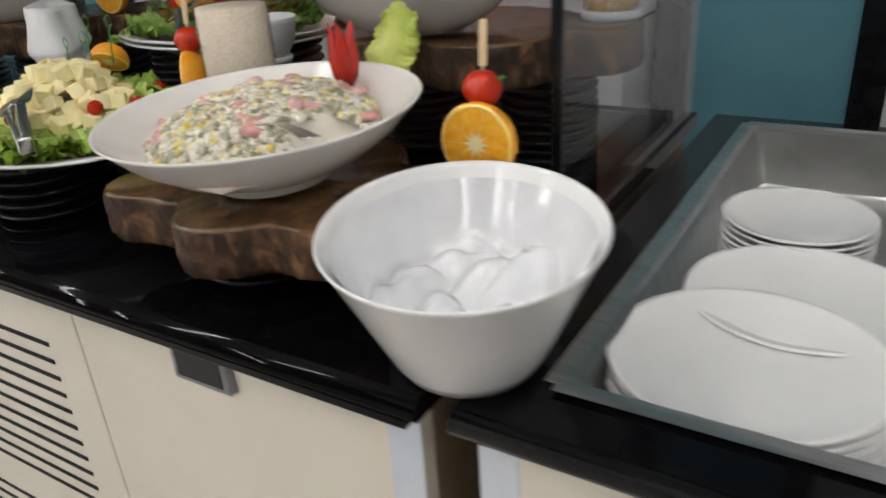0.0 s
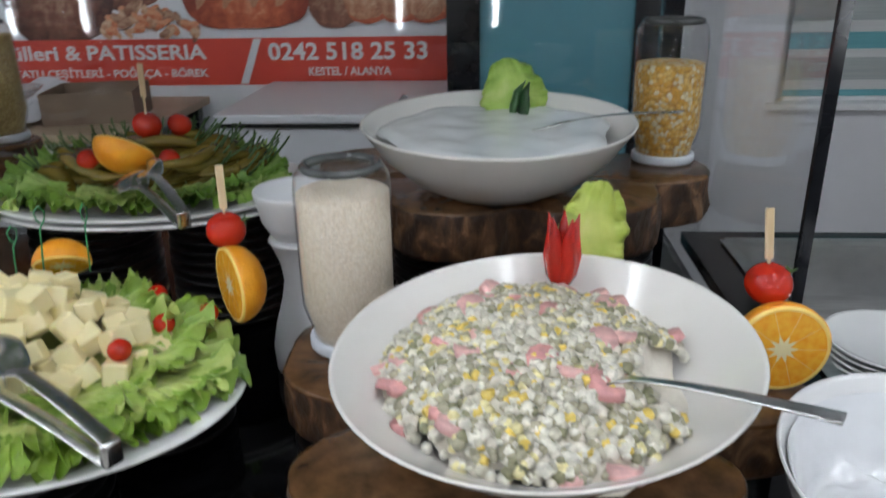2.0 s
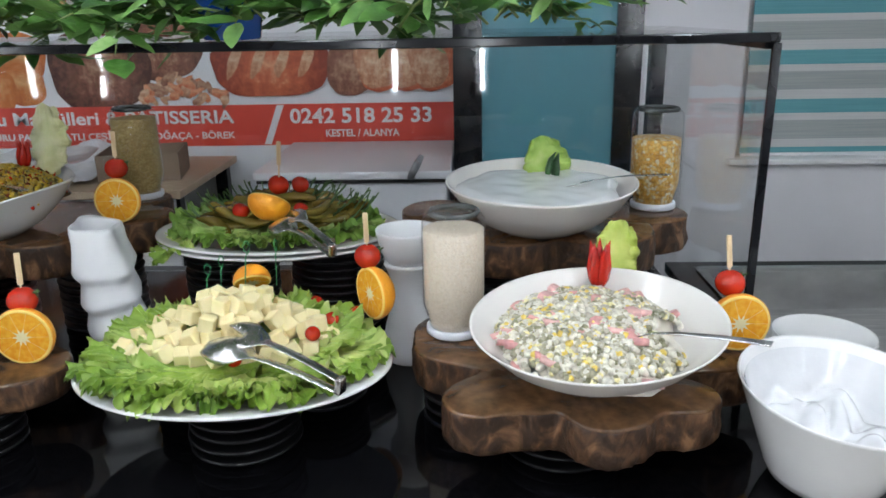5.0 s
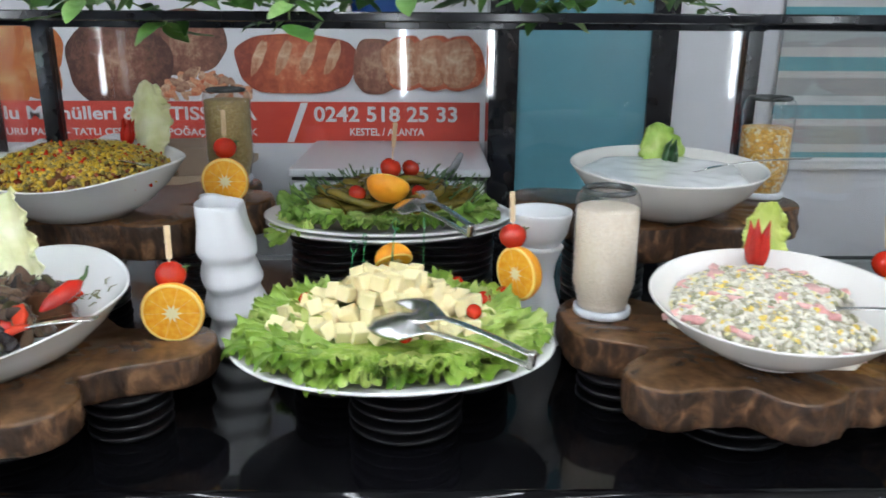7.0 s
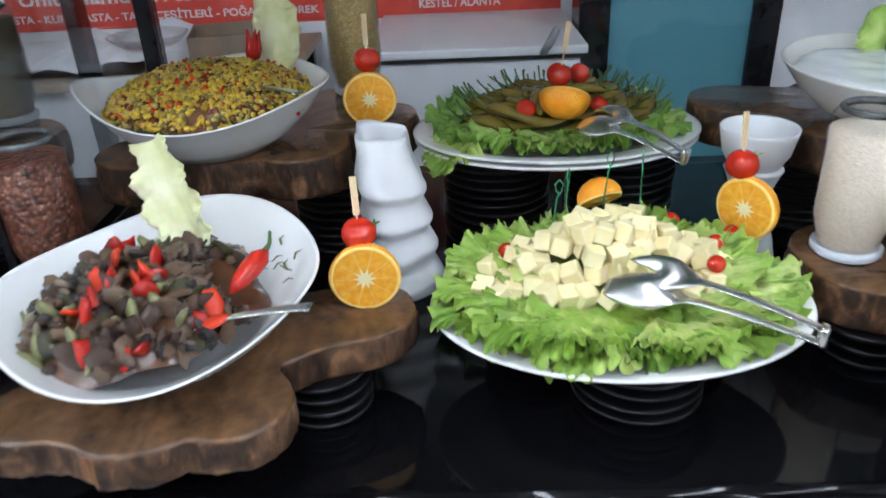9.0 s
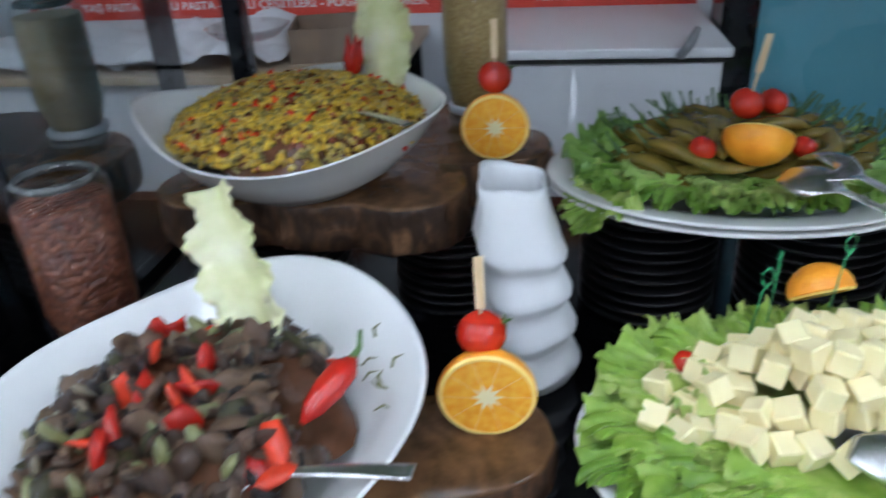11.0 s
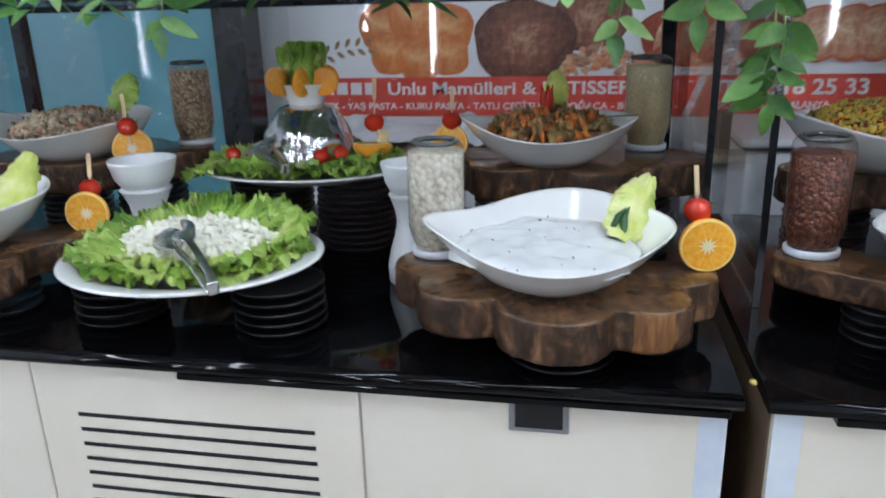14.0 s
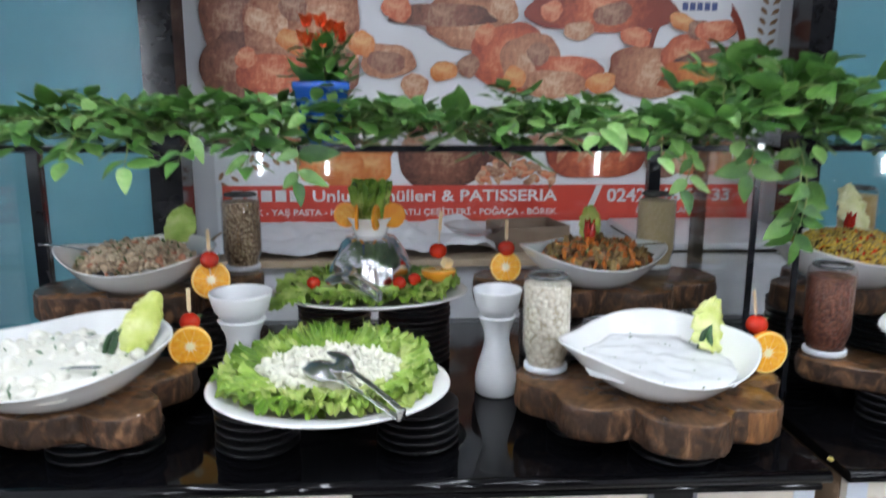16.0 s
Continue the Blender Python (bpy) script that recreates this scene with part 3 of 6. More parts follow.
def sneeze_guard(x0, x1):
    g = empty("sneeze_guard", pose(0, 0, 0), "black framed glass sneeze guard standing on the counter", "sneeze guard", "glass guards on the counters")
    for x in (x0, x1):
        s = 1 if x == x0 else -1
        box("side_glass", min(x, x + s * 0.006), max(x, x + s * 0.006), GY0, GY1, TOP + 0.001, GZ - 0.012, M["glass"], g)
        box("edge_trim", min(x - s * 0.002, x + s * 0.008), max(x - s * 0.002, x + s * 0.008), GY0 - 0.006, GY0, TOP + 0.001, GZ - 0.0115, M["frame"], g)
        box("back_post", min(x + s * 0.007, x + s * 0.034), max(x + s * 0.007, x + s * 0.034), GY1 - 0.03, GY1, TOP + 0.001, GZ - 0.022, M["frame"], g)
    box("back_glass", x0 + 0.035, x1 - 0.035, GY1 - 0.018, GY1 - 0.012, TOP + 0.001, GZ - 0.022, M["glass"], g)
    box("top_glass", x0 + 0.004, x1 - 0.004, GY0 + 0.004, GY1 - 0.004, GZ - 0.008, GZ, M["glass"], g)
    box("front_rail", x0, x1, GY0 - 0.008, GY0 + 0.004, GZ - 0.011, GZ + 0.001, M["frame"], g, 0.002)
    box("back_rail", x0, x1, GY1 - 0.03, GY1 + 0.0, GZ - 0.022, GZ - 0.008, M["frame"], g, 0.002)
    for x in (x0, x1 - 0.014):
        box("side_rail", x, x + 0.014, GY0 + 0.004, GY1 - 0.03, GZ - 0.0195, GZ - 0.0085, M["frame"], g, 0.002)
    return g


sneeze_guard(-1.640, -0.271)
box("corner_clip", -1.729, -1.7165, 0.6405, 0.6418, GZ - 0.010, GZ + 0.003, M["chrome"], sneeze_guard(-3.235, -1.718), 0.0005, "small steel corner clip")


# ---------------------------------------------------------------- log slabs and their supports
def log_slab(cx, cy, ztop, lobes, thick=0.05, seed=1, label="", n=220):
    """A slice of trunk with lobes: the outline is the hull of a few rounds about one centre."""
    rnd = random.Random(seed)
    rs = []
    for i in range(n):
        a = 2 * math.pi * i / n
        d = Vector((math.cos(a), math.sin(a)))
        best = 0.03
        for lx, ly, r in lobes:
            v = Vector((lx - cx, ly - cy))
            t = v.dot(d)
            h2 = r * r - (v - t * d).length_squared
            if h2 > 0:
                best = max(best, t + math.sqrt(h2))
        rs.append(best)
    ph = [rnd.uniform(0, 6.28) for _ in range(3)]
    for i in range(n):
        a = 2 * math.pi * i / n
        rs[i] -= 0.006 * (1 - abs(math.sin(2.5 * a + ph[0]))) ** 4 - 0.0035 * noise.noise(Vector((math.cos(a) * 3 + seed, math.sin(a) * 3, 0.4)))
    for _ in range(9):
        rs = [(rs[i - 1] + 2 * rs[i] + rs[(i + 1) % n]) / 4 for i in range(n)]
    rows = [(-0.004, -thick), (0.0, -thick + 0.004), (0.0015, -thick * 0.7), (0.001, -thick * 0.45), (0.0, -thick * 0.22), (0.0, -0.0035), (-0.0015, -0.001), (-0.004, 0.0), (None, 0.0)]
    verts, faces, mi = [], [], []
    for k, (off, z) in enumerate(rows):
        for i in range(n):
            a = 2 * math.pi * i / n
            j = noise.noise(Vector((math.cos(a) * 6 + seed * 7, math.sin(a) * 6, z * 30)))
            jf = noise.noise(Vector((math.cos(a) * 22 + seed * 3, math.sin(a) * 22, z * 60)))
            r = rs[i] * 0.45 if off is None else rs[i] + off + (0.003 * j + 0.003 * jf + 0.0022 * noise.noise(Vector((math.cos(a) * 60, math.sin(a) * 60, z * 90 + seed)))) * (0.45 if k > 4 else 1)
            verts.append((r * math.cos(a), r * math.sin(a), z + (0.0008 * j if k >= 6 else 0)))
    nr = len(rows)
    for k in range(nr - 1):
        for i in range(n):
            j = (i + 1) % n
            faces.append((k * n + i, k * n + j, (k + 1) * n + j, (k + 1) * n + i))
            knot = k < 5 and noise.noise(Vector((math.cos(2 * math.pi * i / n) * 2.2 + seed * 11, math.sin(2 * math.pi * i / n) * 2.2, 0))) > 0.55
            mi.append(2 if knot else (1 if k < 5 else 0))
    verts.append((0, 0, 0))
    for i in range(n):
        faces.append(((nr - 1) * n + i, (nr - 1) * n + (i + 1) % n, len(verts) - 1))
        mi.append(0)
    faces.append(tuple(range(n - 1, -1, -1)))
    mi.append(1)
    ob = put("log_slab", mesh_from("log_slab", verts, faces, [M["wood_top"], M["bark"], M["cut_knot"]], mi), None, pose(cx, cy, ztop))
    return tagged(ob, label or "varnished dark brown log slice with bark edge on black plates", "log slab", "log slices under the bowls")


BLACK_PLATE = {}


def plate_stack(x, y, z0, z1, r=0.075, seed=0):
    """Black plates piled upside up, one group object per pile."""
    if r not in BLACK_PLATE:
        BLACK_PLATE[r] = lathe_mesh("black_plate", [(0.0, 0.0), (r * 0.86, 0.0), (r * 0.95, 0.0035), (r, 0.0065), (r, 0.0085), (r * 0.97, 0.0095), (r * 0.9, 0.0085), (0.0, 0.0085)], M["black_plate"], 48)
    rnd = random.Random(seed)
    n = max(1, round((z1 - z0) / 0.0125))
    st = empty("plate_stack", pose(x, y, z0), "stack of small black glazed plates carrying a dish", "plate stack", "black plate stacks on the counter")
    for i in range(n):
        zz = i * (z1 - z0 - 0.0096) / max(1, n - 1)
        put("plate", BLACK_PLATE[r], st, pose(rnd.uniform(-.0012, .0012), rnd.uniform(-.0012, .0012), zz))
    return st


LOW, HIGH = 0.998, 1.085
log_slab(-0.52, 0.53, LOW, [(-.655, .64, .068), (-.66, .595, .062), (-.637, .452, .046), (-.572, .462, .048), (-.50, .432, .054), (-.452, .462, .050), (-.408, .455, .042), (-.335, .56, .052), (-.52, .56, .105), (-.57, .52, .07)], 0.050, 3)
log_slab(-1.38, 0.48, LOW, [(-1.560, .617, .068), (-1.492, .386, .047), (-1.44, .402, .062), (-1.388, .380, .060), (-1.308, .392, .053), (-1.212, .535, .060), (-1.38, .52, .115), (-1.29, .49, .05)], 0.039, 5)
log_slab(-1.93, 0.49, LOW, [(-2.092, .545, .070), (-2.048, .455, .062), (-1.925, .405, .074), (-1.81, .43, .052), (-1.765, .53, .052), (-1.93, .52, .12)], 0.055, 8)
log_slab(-2.87, 0.52, LOW, [(-2.787, .452, .056), (-2.905, .462, .062), (-3.0, .5, .09), (-2.775, .612, .060), (-3.04, .62, .07), (-2.87, .53, .11)], 0.050, 12)
log_slab(-0.5, 0.90, HIGH, [(-.69, .955, .075), (-.585, .83, .088), (-.445, .83, .085), (-.345, .925, .068), (-.5, .92, .13)], 0.055, 15)
log_slab(-1.38, 0.9, HIGH, [(-1.52, .815, .068), (-1.40, .825, .072), (-1.315, .82, .068), (-1.225, .94, .062), (-1.265, 1.06, .06), (-1.38, .92, .12)], 0.055, 18)
log_slab(-1.92, 0.9, HIGH, [(-2.02, .84, .08), (-1.88, .825, .082), (-1.765, .90, .085), (-2.135, .91, .07), (-1.92, .95, .12)], 0.055, 21)
log_slab(-2.87, 0.9, HIGH, [(-3.0, .85, .09), (-2.86, .84, .10), (-2.73, .95, .075), (-2.88, .95, .12)], 0.055, 26)
k = 0
for x, y, thick in ((-0.54, .50, .050), (-1.38, .475, .039), (-1.92, .445, .055), (-2.85, .49, .050)):
    plate_stack(x, y, TOP + 0.0005, LOW - thick - 0.0005, 0.07, k)
    k += 1
for x, y, thick in ((-0.66, .57, .050), (-0.42, .56, .050), (-1.50, .55, .039), (-1.25, .50, .039), (-2.06, .53, .055), (-1.80, .50, .055), (-2.79, .50, .050)):
    plate_stack(x, y, TOP + 0.0005, LOW - thick - 0.0005, 0.048, k)
    k += 1
for x, y in ((-0.60, .93), (-0.41, .93), (-1.48, .90), (-1.28, .90), (-2.03, .91), (-1.81, .91), (-2.95, .91), (-2.78, .92)):
    plate_stack(x, y, TOP + 0.0005, HIGH - 0.056, 0.07, k)
    k += 1
plate_stack(-0.925, .51, TOP + 0.0005, 0.974, 0.068, 40)
plate_stack(-0.85, .63, TOP + 0.0005, 0.974, 0.06, 41)
plate_stack(-1.02, .62, TOP + 0.0005, 0.974, 0.06, 42)
plate_stack(-2.59, .50, TOP + 0.0005, 0.974, 0.068, 43)
plate_stack(-2.33, .50, TOP + 0.0005, 0.974, 0.068, 44)
for x in (-1.05, -0.87, -2.50, -2.33):
    plate_stack(x, .90, TOP + 0.0005, 1.046, 0.078, 45)

# ---------------------------------------------------------------- dishes
def round_bowl(name, x, y, z0, r, h, foot, mat, label, tilt=0.0, category="bowl", ring=0.0):
    prof = [(0, 0.002 - ring), (foot * 0.86, -ring), (foot * 0.9, 0.0005 - ring * 0.9), (foot * 0.92, 0.0), (foot, 0.001), (foot + (r - foot) * 0.35, h * 0.22), (foot + (r - foot) * 0.72, h * 0.58), (r * 0.985, h * 0.96), (r, h), (r * 0.992, h + 0.0015), (r * 0.975, h * 0.985),
            (foot + (r - foot) * 0.68, h * 0.58 + .004), (foot + (r - foot) * 0.3, h * 0.22 + .004), (foot * 0.8, 0.006), (0, 0.006)]
    ob = put(name, lathe_mesh(name, prof, mat, 64), None, pose(x, y, z0, math.degrees(tilt), 0, 0))
    return tagged(ob, label, category)


def leaf_bowl(x, y, z0, rx, ry, h, rot, mat, label, point=0.25, lift=0.35, lift_at=40, tilt=0.0, dip=0.16, tips=1.0):
    """A boat-like bowl: a drawn-out spout at one end, a lesser one opposite, and a rim that rises behind and dips in front."""
    def warp(px, py, pz, a, k):
        f = min(1.0, pz / h) if h else 0
        c, sn = math.cos(a), math.sin(a)
        tip = 1 + f * (point * max(0.0, -c) ** 7 + 0.45 * point * max(0.0, c) ** 7)
        slim = 1 - 0.10 * tips * f * abs(c) ** 3
        up = lift * max(0.0, math.cos(a - radians(lift_at))) ** 2 + tips * (0.16 * max(0.0, -c) ** 5 + 0.10 * max(0.0, c) ** 5) - dip * max(0.0, math.cos(a + radians(72))) ** 3
        return (px * tip, py * slim, pz * (1 + up * f * f) - 0.004 * f * math.sin(3 * a + 0.6))
    prof = [(0, 0.002), (0.42, 0.0), (0.47, 0.001), (0.66, h * 0.25), (0.84, h * 0.6), (0.985, h * 0.97), (1.0, h), (0.993, h + 0.002), (0.97, h * 0.985), (0.81, h * 0.6 + .004), (0.62, h * 0.25 + .004), (0.4, 0.006), (0, 0.006)]
    ob = put("leaf_bowl", lathe_mesh("leaf_bowl", prof, mat, 96, rx, ry, warp=warp), None, pose(x, y, z0, math.degrees(tilt), 0, rot))
    return tagged(ob, label, "bowl")


def oval_plate(x, y, z0, rx, ry, h, mat, label, rot=0):
    prof = [(0, 0.0015), (0.6, 0.0), (0.64, 0.0), (0.74, h * 0.42), (0.82, h * 0.62), (0.985, h * 0.80), (1.0, h * 0.90), (0.995, h), (0.975, h * 1.0), (0.82, h * 0.82), (0.72, h * 0.5 + .003), (0.62, 0.006), (0, 0.006)]
    ob = put("serving_plate", lathe_mesh("serving_plate", prof, mat, 72, rx, ry), None, pose(x, y, z0, 0, 0, rot))
    return tagged(ob, label, "plate")


pea_bowl = round_bowl("salad_bowl", -.5, .490, 1.020, .147, .062, .062, M["cream_china"], "wide off-white oval china bowl of pea salad on a log slice", ring=.009)
pea_bowl.matrix_basis = pose(-.502, .494, 1.0145, 4.6, 0, 0) @ pose(0, 0, 0, 0, 0, 34) @ Matrix.Diagonal((1.03, .93, 1, 1))
round_bowl("yogurt_bowl", -.537, .825, HIGH + .006, .146, .073, .068, M["cream_china"], "wide off-white china bowl of plain yogurt on a log slice", 0.043)
leaf_bowl(-1.39, .487, LOW + .001, .146, .168, .072, 4, M["china"], "white leaf-shaped china bowl of mushroom and pepper salad", 0.05, 0.14, 55, 0.0, 0.20, 0.25)
leaf_bowl(-1.427, .82, HIGH + .001, .150, .15, .077, 0, M["china"], "white leaf-shaped china bowl heaped with yellow corn salad", 0.13, 0.1, 60)
leaf_bowl(-1.935, .485, LOW + .001, .146, .160, .068, 4, M["china"], "white leaf-shaped china bowl of yogurt and cucumber", 0.17, 0.2, 60, 0.0, 0.13)
leaf_bowl(-1.958, .84, HIGH + .001, .142, .14, .066, 0, M["china"], "white leaf-shaped china bowl of carrot and aubergine stew", 0.1, 0.12, 20)
leaf_bowl(-2.90, .50, LOW + .001, .172, .18, .072, 0, M["china"], "white leaf-shaped china bowl of creamy white salad", 0.1, 0.2, 40)
leaf_bowl(-2.884, .85, HIGH + .001, .146, .16, .068, 0, M["china"], "white leaf-shaped china bowl of grain salad", 0.1, 0.12, 40)
oval_plate(-.942, .545, .975, .198, .142, .022, M["china"], "white oval plate of cheese cubes on lettuce over black plates")
oval_plate(-.966, .902, 1.048, .204, .147, .022, M["china"], "white oval plate of pickled peppers on lettuce over black plates")
oval_plate(-.966, .902, 1.0385, .202, .145, .022, M["china"], "white oval plate under the plate of pickled peppers")
oval_plate(-2.475, .525, .975, .200, .175, .026, M["china"], "white oval plate of crumbled cheese on lettuce over black plates")
oval_plate(-2.42, .865, 1.047, .202, .145, .022, M["china"], "white oval plate with foil centrepiece on lettuce over black plates")


def deep_bowl():
    r, f, h = 0.107, 0.058, 0.113
    prof = [(0, 0.002), (f * 0.9, 0.0), (f, 0.001), (f + 0.006, 0.012), (f + (r - f) * 0.5, h * 0.5), (r * 0.98, h * 0.97), (r, h), (r * 0.99, h + 0.002), (r * 0.965, h * 0.985), (f + (r - f) * 0.45, h * 0.5), (f, 0.014), (f * 0.8, 0.008), (0, 0.008)]
    b = empty("deep_bowl", pose(-.258, .433, TOP + .0075, 5.8, 2.6, 0), "deep white bowl lined with clear crumpled plastic", "bowl")
    put("bowl", lathe_mesh("bowl", prof, M["china"], 64), b)
    n, verts, faces = 26, [], []
    for k in range(n):
        rr = (r - 0.006) * (k / (n - 1))
        for i in range(64):
            a = 2 * math.pi * i / 64
            x, y = rr * math.cos(a), rr * math.sin(a)
            q = Vector((x * 13, y * 13, 4.0))
            w = 1.1 * abs(noise.noise(q)) + 0.55 * abs(noise.noise(q * 2.1)) + 0.08 * noise.noise(q * 5.0)
            lim = max(0.012, (rr - f) / (r - f) * h + 0.004)
            z = max(lim, 0.030 + 0.050 * w * (1 - (k / n) ** 4) + 0.012 * rr / r)
            verts.append((x * 0.97, y * 0.97, min(z, h - 0.004)))
    for k in range(n - 1):
        for i in range(64):
            j = (i + 1) % 64
            faces.append((k * 64 + i, k * 64 + j, (k + 1) * 64 + j, (k + 1) * 64 + i))
    put("plastic_liner", mesh_from("plastic_liner", verts, faces, M["film_clear"]), b, None, "crumpled clear plastic")


M["film_clear"] = noisy("crumpled_clear_film", [(0.3, (0.72, 0.73, 0.75)), (0.7, (0.82, 0.83, 0.85))], 20, 4, 0.07, 0.35, 22, Coat_Weight=1.0)
deep_bowl()

# white dinner plates in the steel well
def dinner_plates(x, y, z0, r, n, label):
    me = lathe_mesh("dinner_plate", [(0, 0), (r * .6, 0), (r * .66, .002), (r * .98, .015), (r, .017), (r * .99, .0185), (r * .95, .017), (r * .63, .0055), (0, .005)], M["china"], 64)
    for i in range(n):
        tagged(put("dinner_plate", me, None, pose(x + 0.001 * math.sin(i * 2.1), y + 0.001 * math.cos(i * 1.7), z0 + 0.0072 * i)), label, "plate", "dinner plates stacked in the steel well")


dinner_plates(-.066, .533, TOP - .0785, .108, 9, "white china dinner plate stacked in the steel well")
dinner_plates(-.045, .665, TOP - .0785, .102, 8, "white china dinner plate stacked in the steel well")
dinner_plates(-.070, .835, TOP - .0785, .079, 9, "white china soup plate stacked in the steel well")

# ---------------------------------------------------------------- food materials
def leafy(name, dark, light, rib, rough=0.42, base_pale=0.0):
    m = principled(name, light, rough)
    nt, b = tree(m)
    tc = nt.nodes.new("ShaderNodeTexCoord")
    n = add(nt, "ShaderNodeTexNoise", Scale=28.0, Detail=5.0)
    nt.links.new(tc.outputs["Object"], n.inputs["Vector"])
    oi = nt.nodes.new("ShaderNodeObjectInfo")
    s = nt.nodes.new("ShaderNodeMath")
    s.operation = "MULTIPLY_ADD"
    s.inputs[1].default_value, s.inputs[2].default_value = 0.35, -0.17
    nt.links.new(oi.outputs["Random"], s.inputs[0])
    a = nt.nodes.new("ShaderNodeMath")
    nt.links.new(n.outputs["Fac"], a.inputs[0])
    nt.links.new(s.outputs[0], a.inputs[1])
    last = a.outputs[0]
    if base_pale:
        sx = nt.nodes.new("ShaderNodeSeparateXYZ")
        nt.links.new(tc.outputs["Object"], sx.inputs[0])
        g = nt.nodes.new("ShaderNodeMapRange")
        g.inputs["From Min"].default_value, g.inputs["From Max"].default_value = 0.0, 0.11
        g.inputs["To Min"].default_value, g.inputs["To Max"].default_value = base_pale, -base_pale * 0.25
        nt.links.new(sx.outputs["X"], g.inputs[0])
        a2 = nt.nodes.new("ShaderNodeMath")
        nt.links.new(last, a2.inputs[0])
        nt.links.new(g.outputs[0], a2.inputs[1])
        last = a2.outputs[0]
    r = ramp(nt, [(0.28, dark), (0.55, light), (0.85, rib)])
    nt.links.new(last, r.inputs[0])
    nt.links.new(r.outputs[0], b.inputs["Base Color"])
    n2 = add(nt, "ShaderNodeTexNoise", Scale=90.0, Detail=4.0)
    nt.links.new(tc.outputs["Object"], n2.inputs["Vector"])
    bp = nt.nodes.new("ShaderNodeBump")
    bp.inputs["Strength"].default_value, bp.inputs["Distance"].default_value = 0.5, 0.003
    nt.links.new(n2.outputs["Fac"], bp.inputs["Height"])
    nt.links.new(bp.outputs[0], b.inputs["Normal"])
    b.inputs["Subsurface Weight"].default_value = 0.15
    b.inputs["Subsurface Radius"].default_value = (0.004, 0.006, 0.002)
    return m


M["lettuce"] = leafy("lettuce_leaf", (0.085, 0.18, 0.014), (0.23, 0.36, 0.045), (0.50, 0.57, 0.19), 0.40, 0.26)
M["lettuce_dark"] = leafy("dark_lettuce_leaf", (0.07, 0.17, 0.018), (0.18, 0.32, 0.045), (0.38, 0.49, 0.15), 0.42, 0.25)
M["endive"] = leafy("pale_endive", (0.52, 0.54, 0.22), (0.68, 0.68, 0.40), (0.80, 0.78, 0.60))
M["celery"] = leafy("green_romaine", (0.20, 0.34, 0.04), (0.38, 0.52, 0.11), (0.62, 0.68, 0.30))
M["heart_green"] = leafy("shredded_green_lettuce", (0.10, 0.22, 0.02), (0.24, 0.38, 0.05), (0.48, 0.56, 0.18))
M["heart_leaf"] = leafy("yellow_green_heart_leaf", (0.34, 0.42, 0.06), (0.52, 0.58, 0.14), (0.70, 0.72, 0.34))
M["cucumber"] = leafy("dark_cucumber_skin", (0.008, 0.03, 0.01), (0.02, 0.07, 0.02), (0.05, 0.14, 0.04), 0.3)
M["cheese"] = noisy("pale_yellow_cheese", [(0.3, (0.80, 0.69, 0.36)), (0.7, (0.88, 0.78, 0.48))], 40, 4, 0.4, 0.15, 90, Subsurface_Weight=0.06, Subsurface_Radius=(.006, .004, .002))
M["white_cheese"] = noisy("crumbled_white_cheese", [(0.3, (0.74, 0.72, 0.60)), (0.7, (0.82, 0.80, 0.70))], 50, 5, 0.5, 0.4, 140)
M["tomato"] = noisy("tomato_skin", [(0.3, (0.40, 0.012, 0.005)), (0.7, (0.55, 0.03, 0.008))], 25, 4, 0.14, 0.01, 60)
M["pepper_red"] = noisy("red_pepper", [(0.3, (0.34, 0.008, 0.005)), (0.7, (0.5, 0.022, 0.01))], 30, 4, 0.2, 0.05, 70)
M["stalk"] = noisy("green_stalk", [(0.3, (0.04, 0.1, 0.02)), (0.7, (0.1, 0.18, 0.04))], 40, 3, 0.5)
M["rind"] = noisy("orange_rind", [(0.3, (0.80, 0.27, 0.01)), (0.7, (0.88, 0.38, 0.02))], 40, 4, 0.38, 0.35, 260)
M["pith"] = noisy("orange_pith", [(0.3, (0.90, 0.60, 0.13)), (0.7, (0.92, 0.70, 0.24))], 60, 3, 0.5, 0.1)


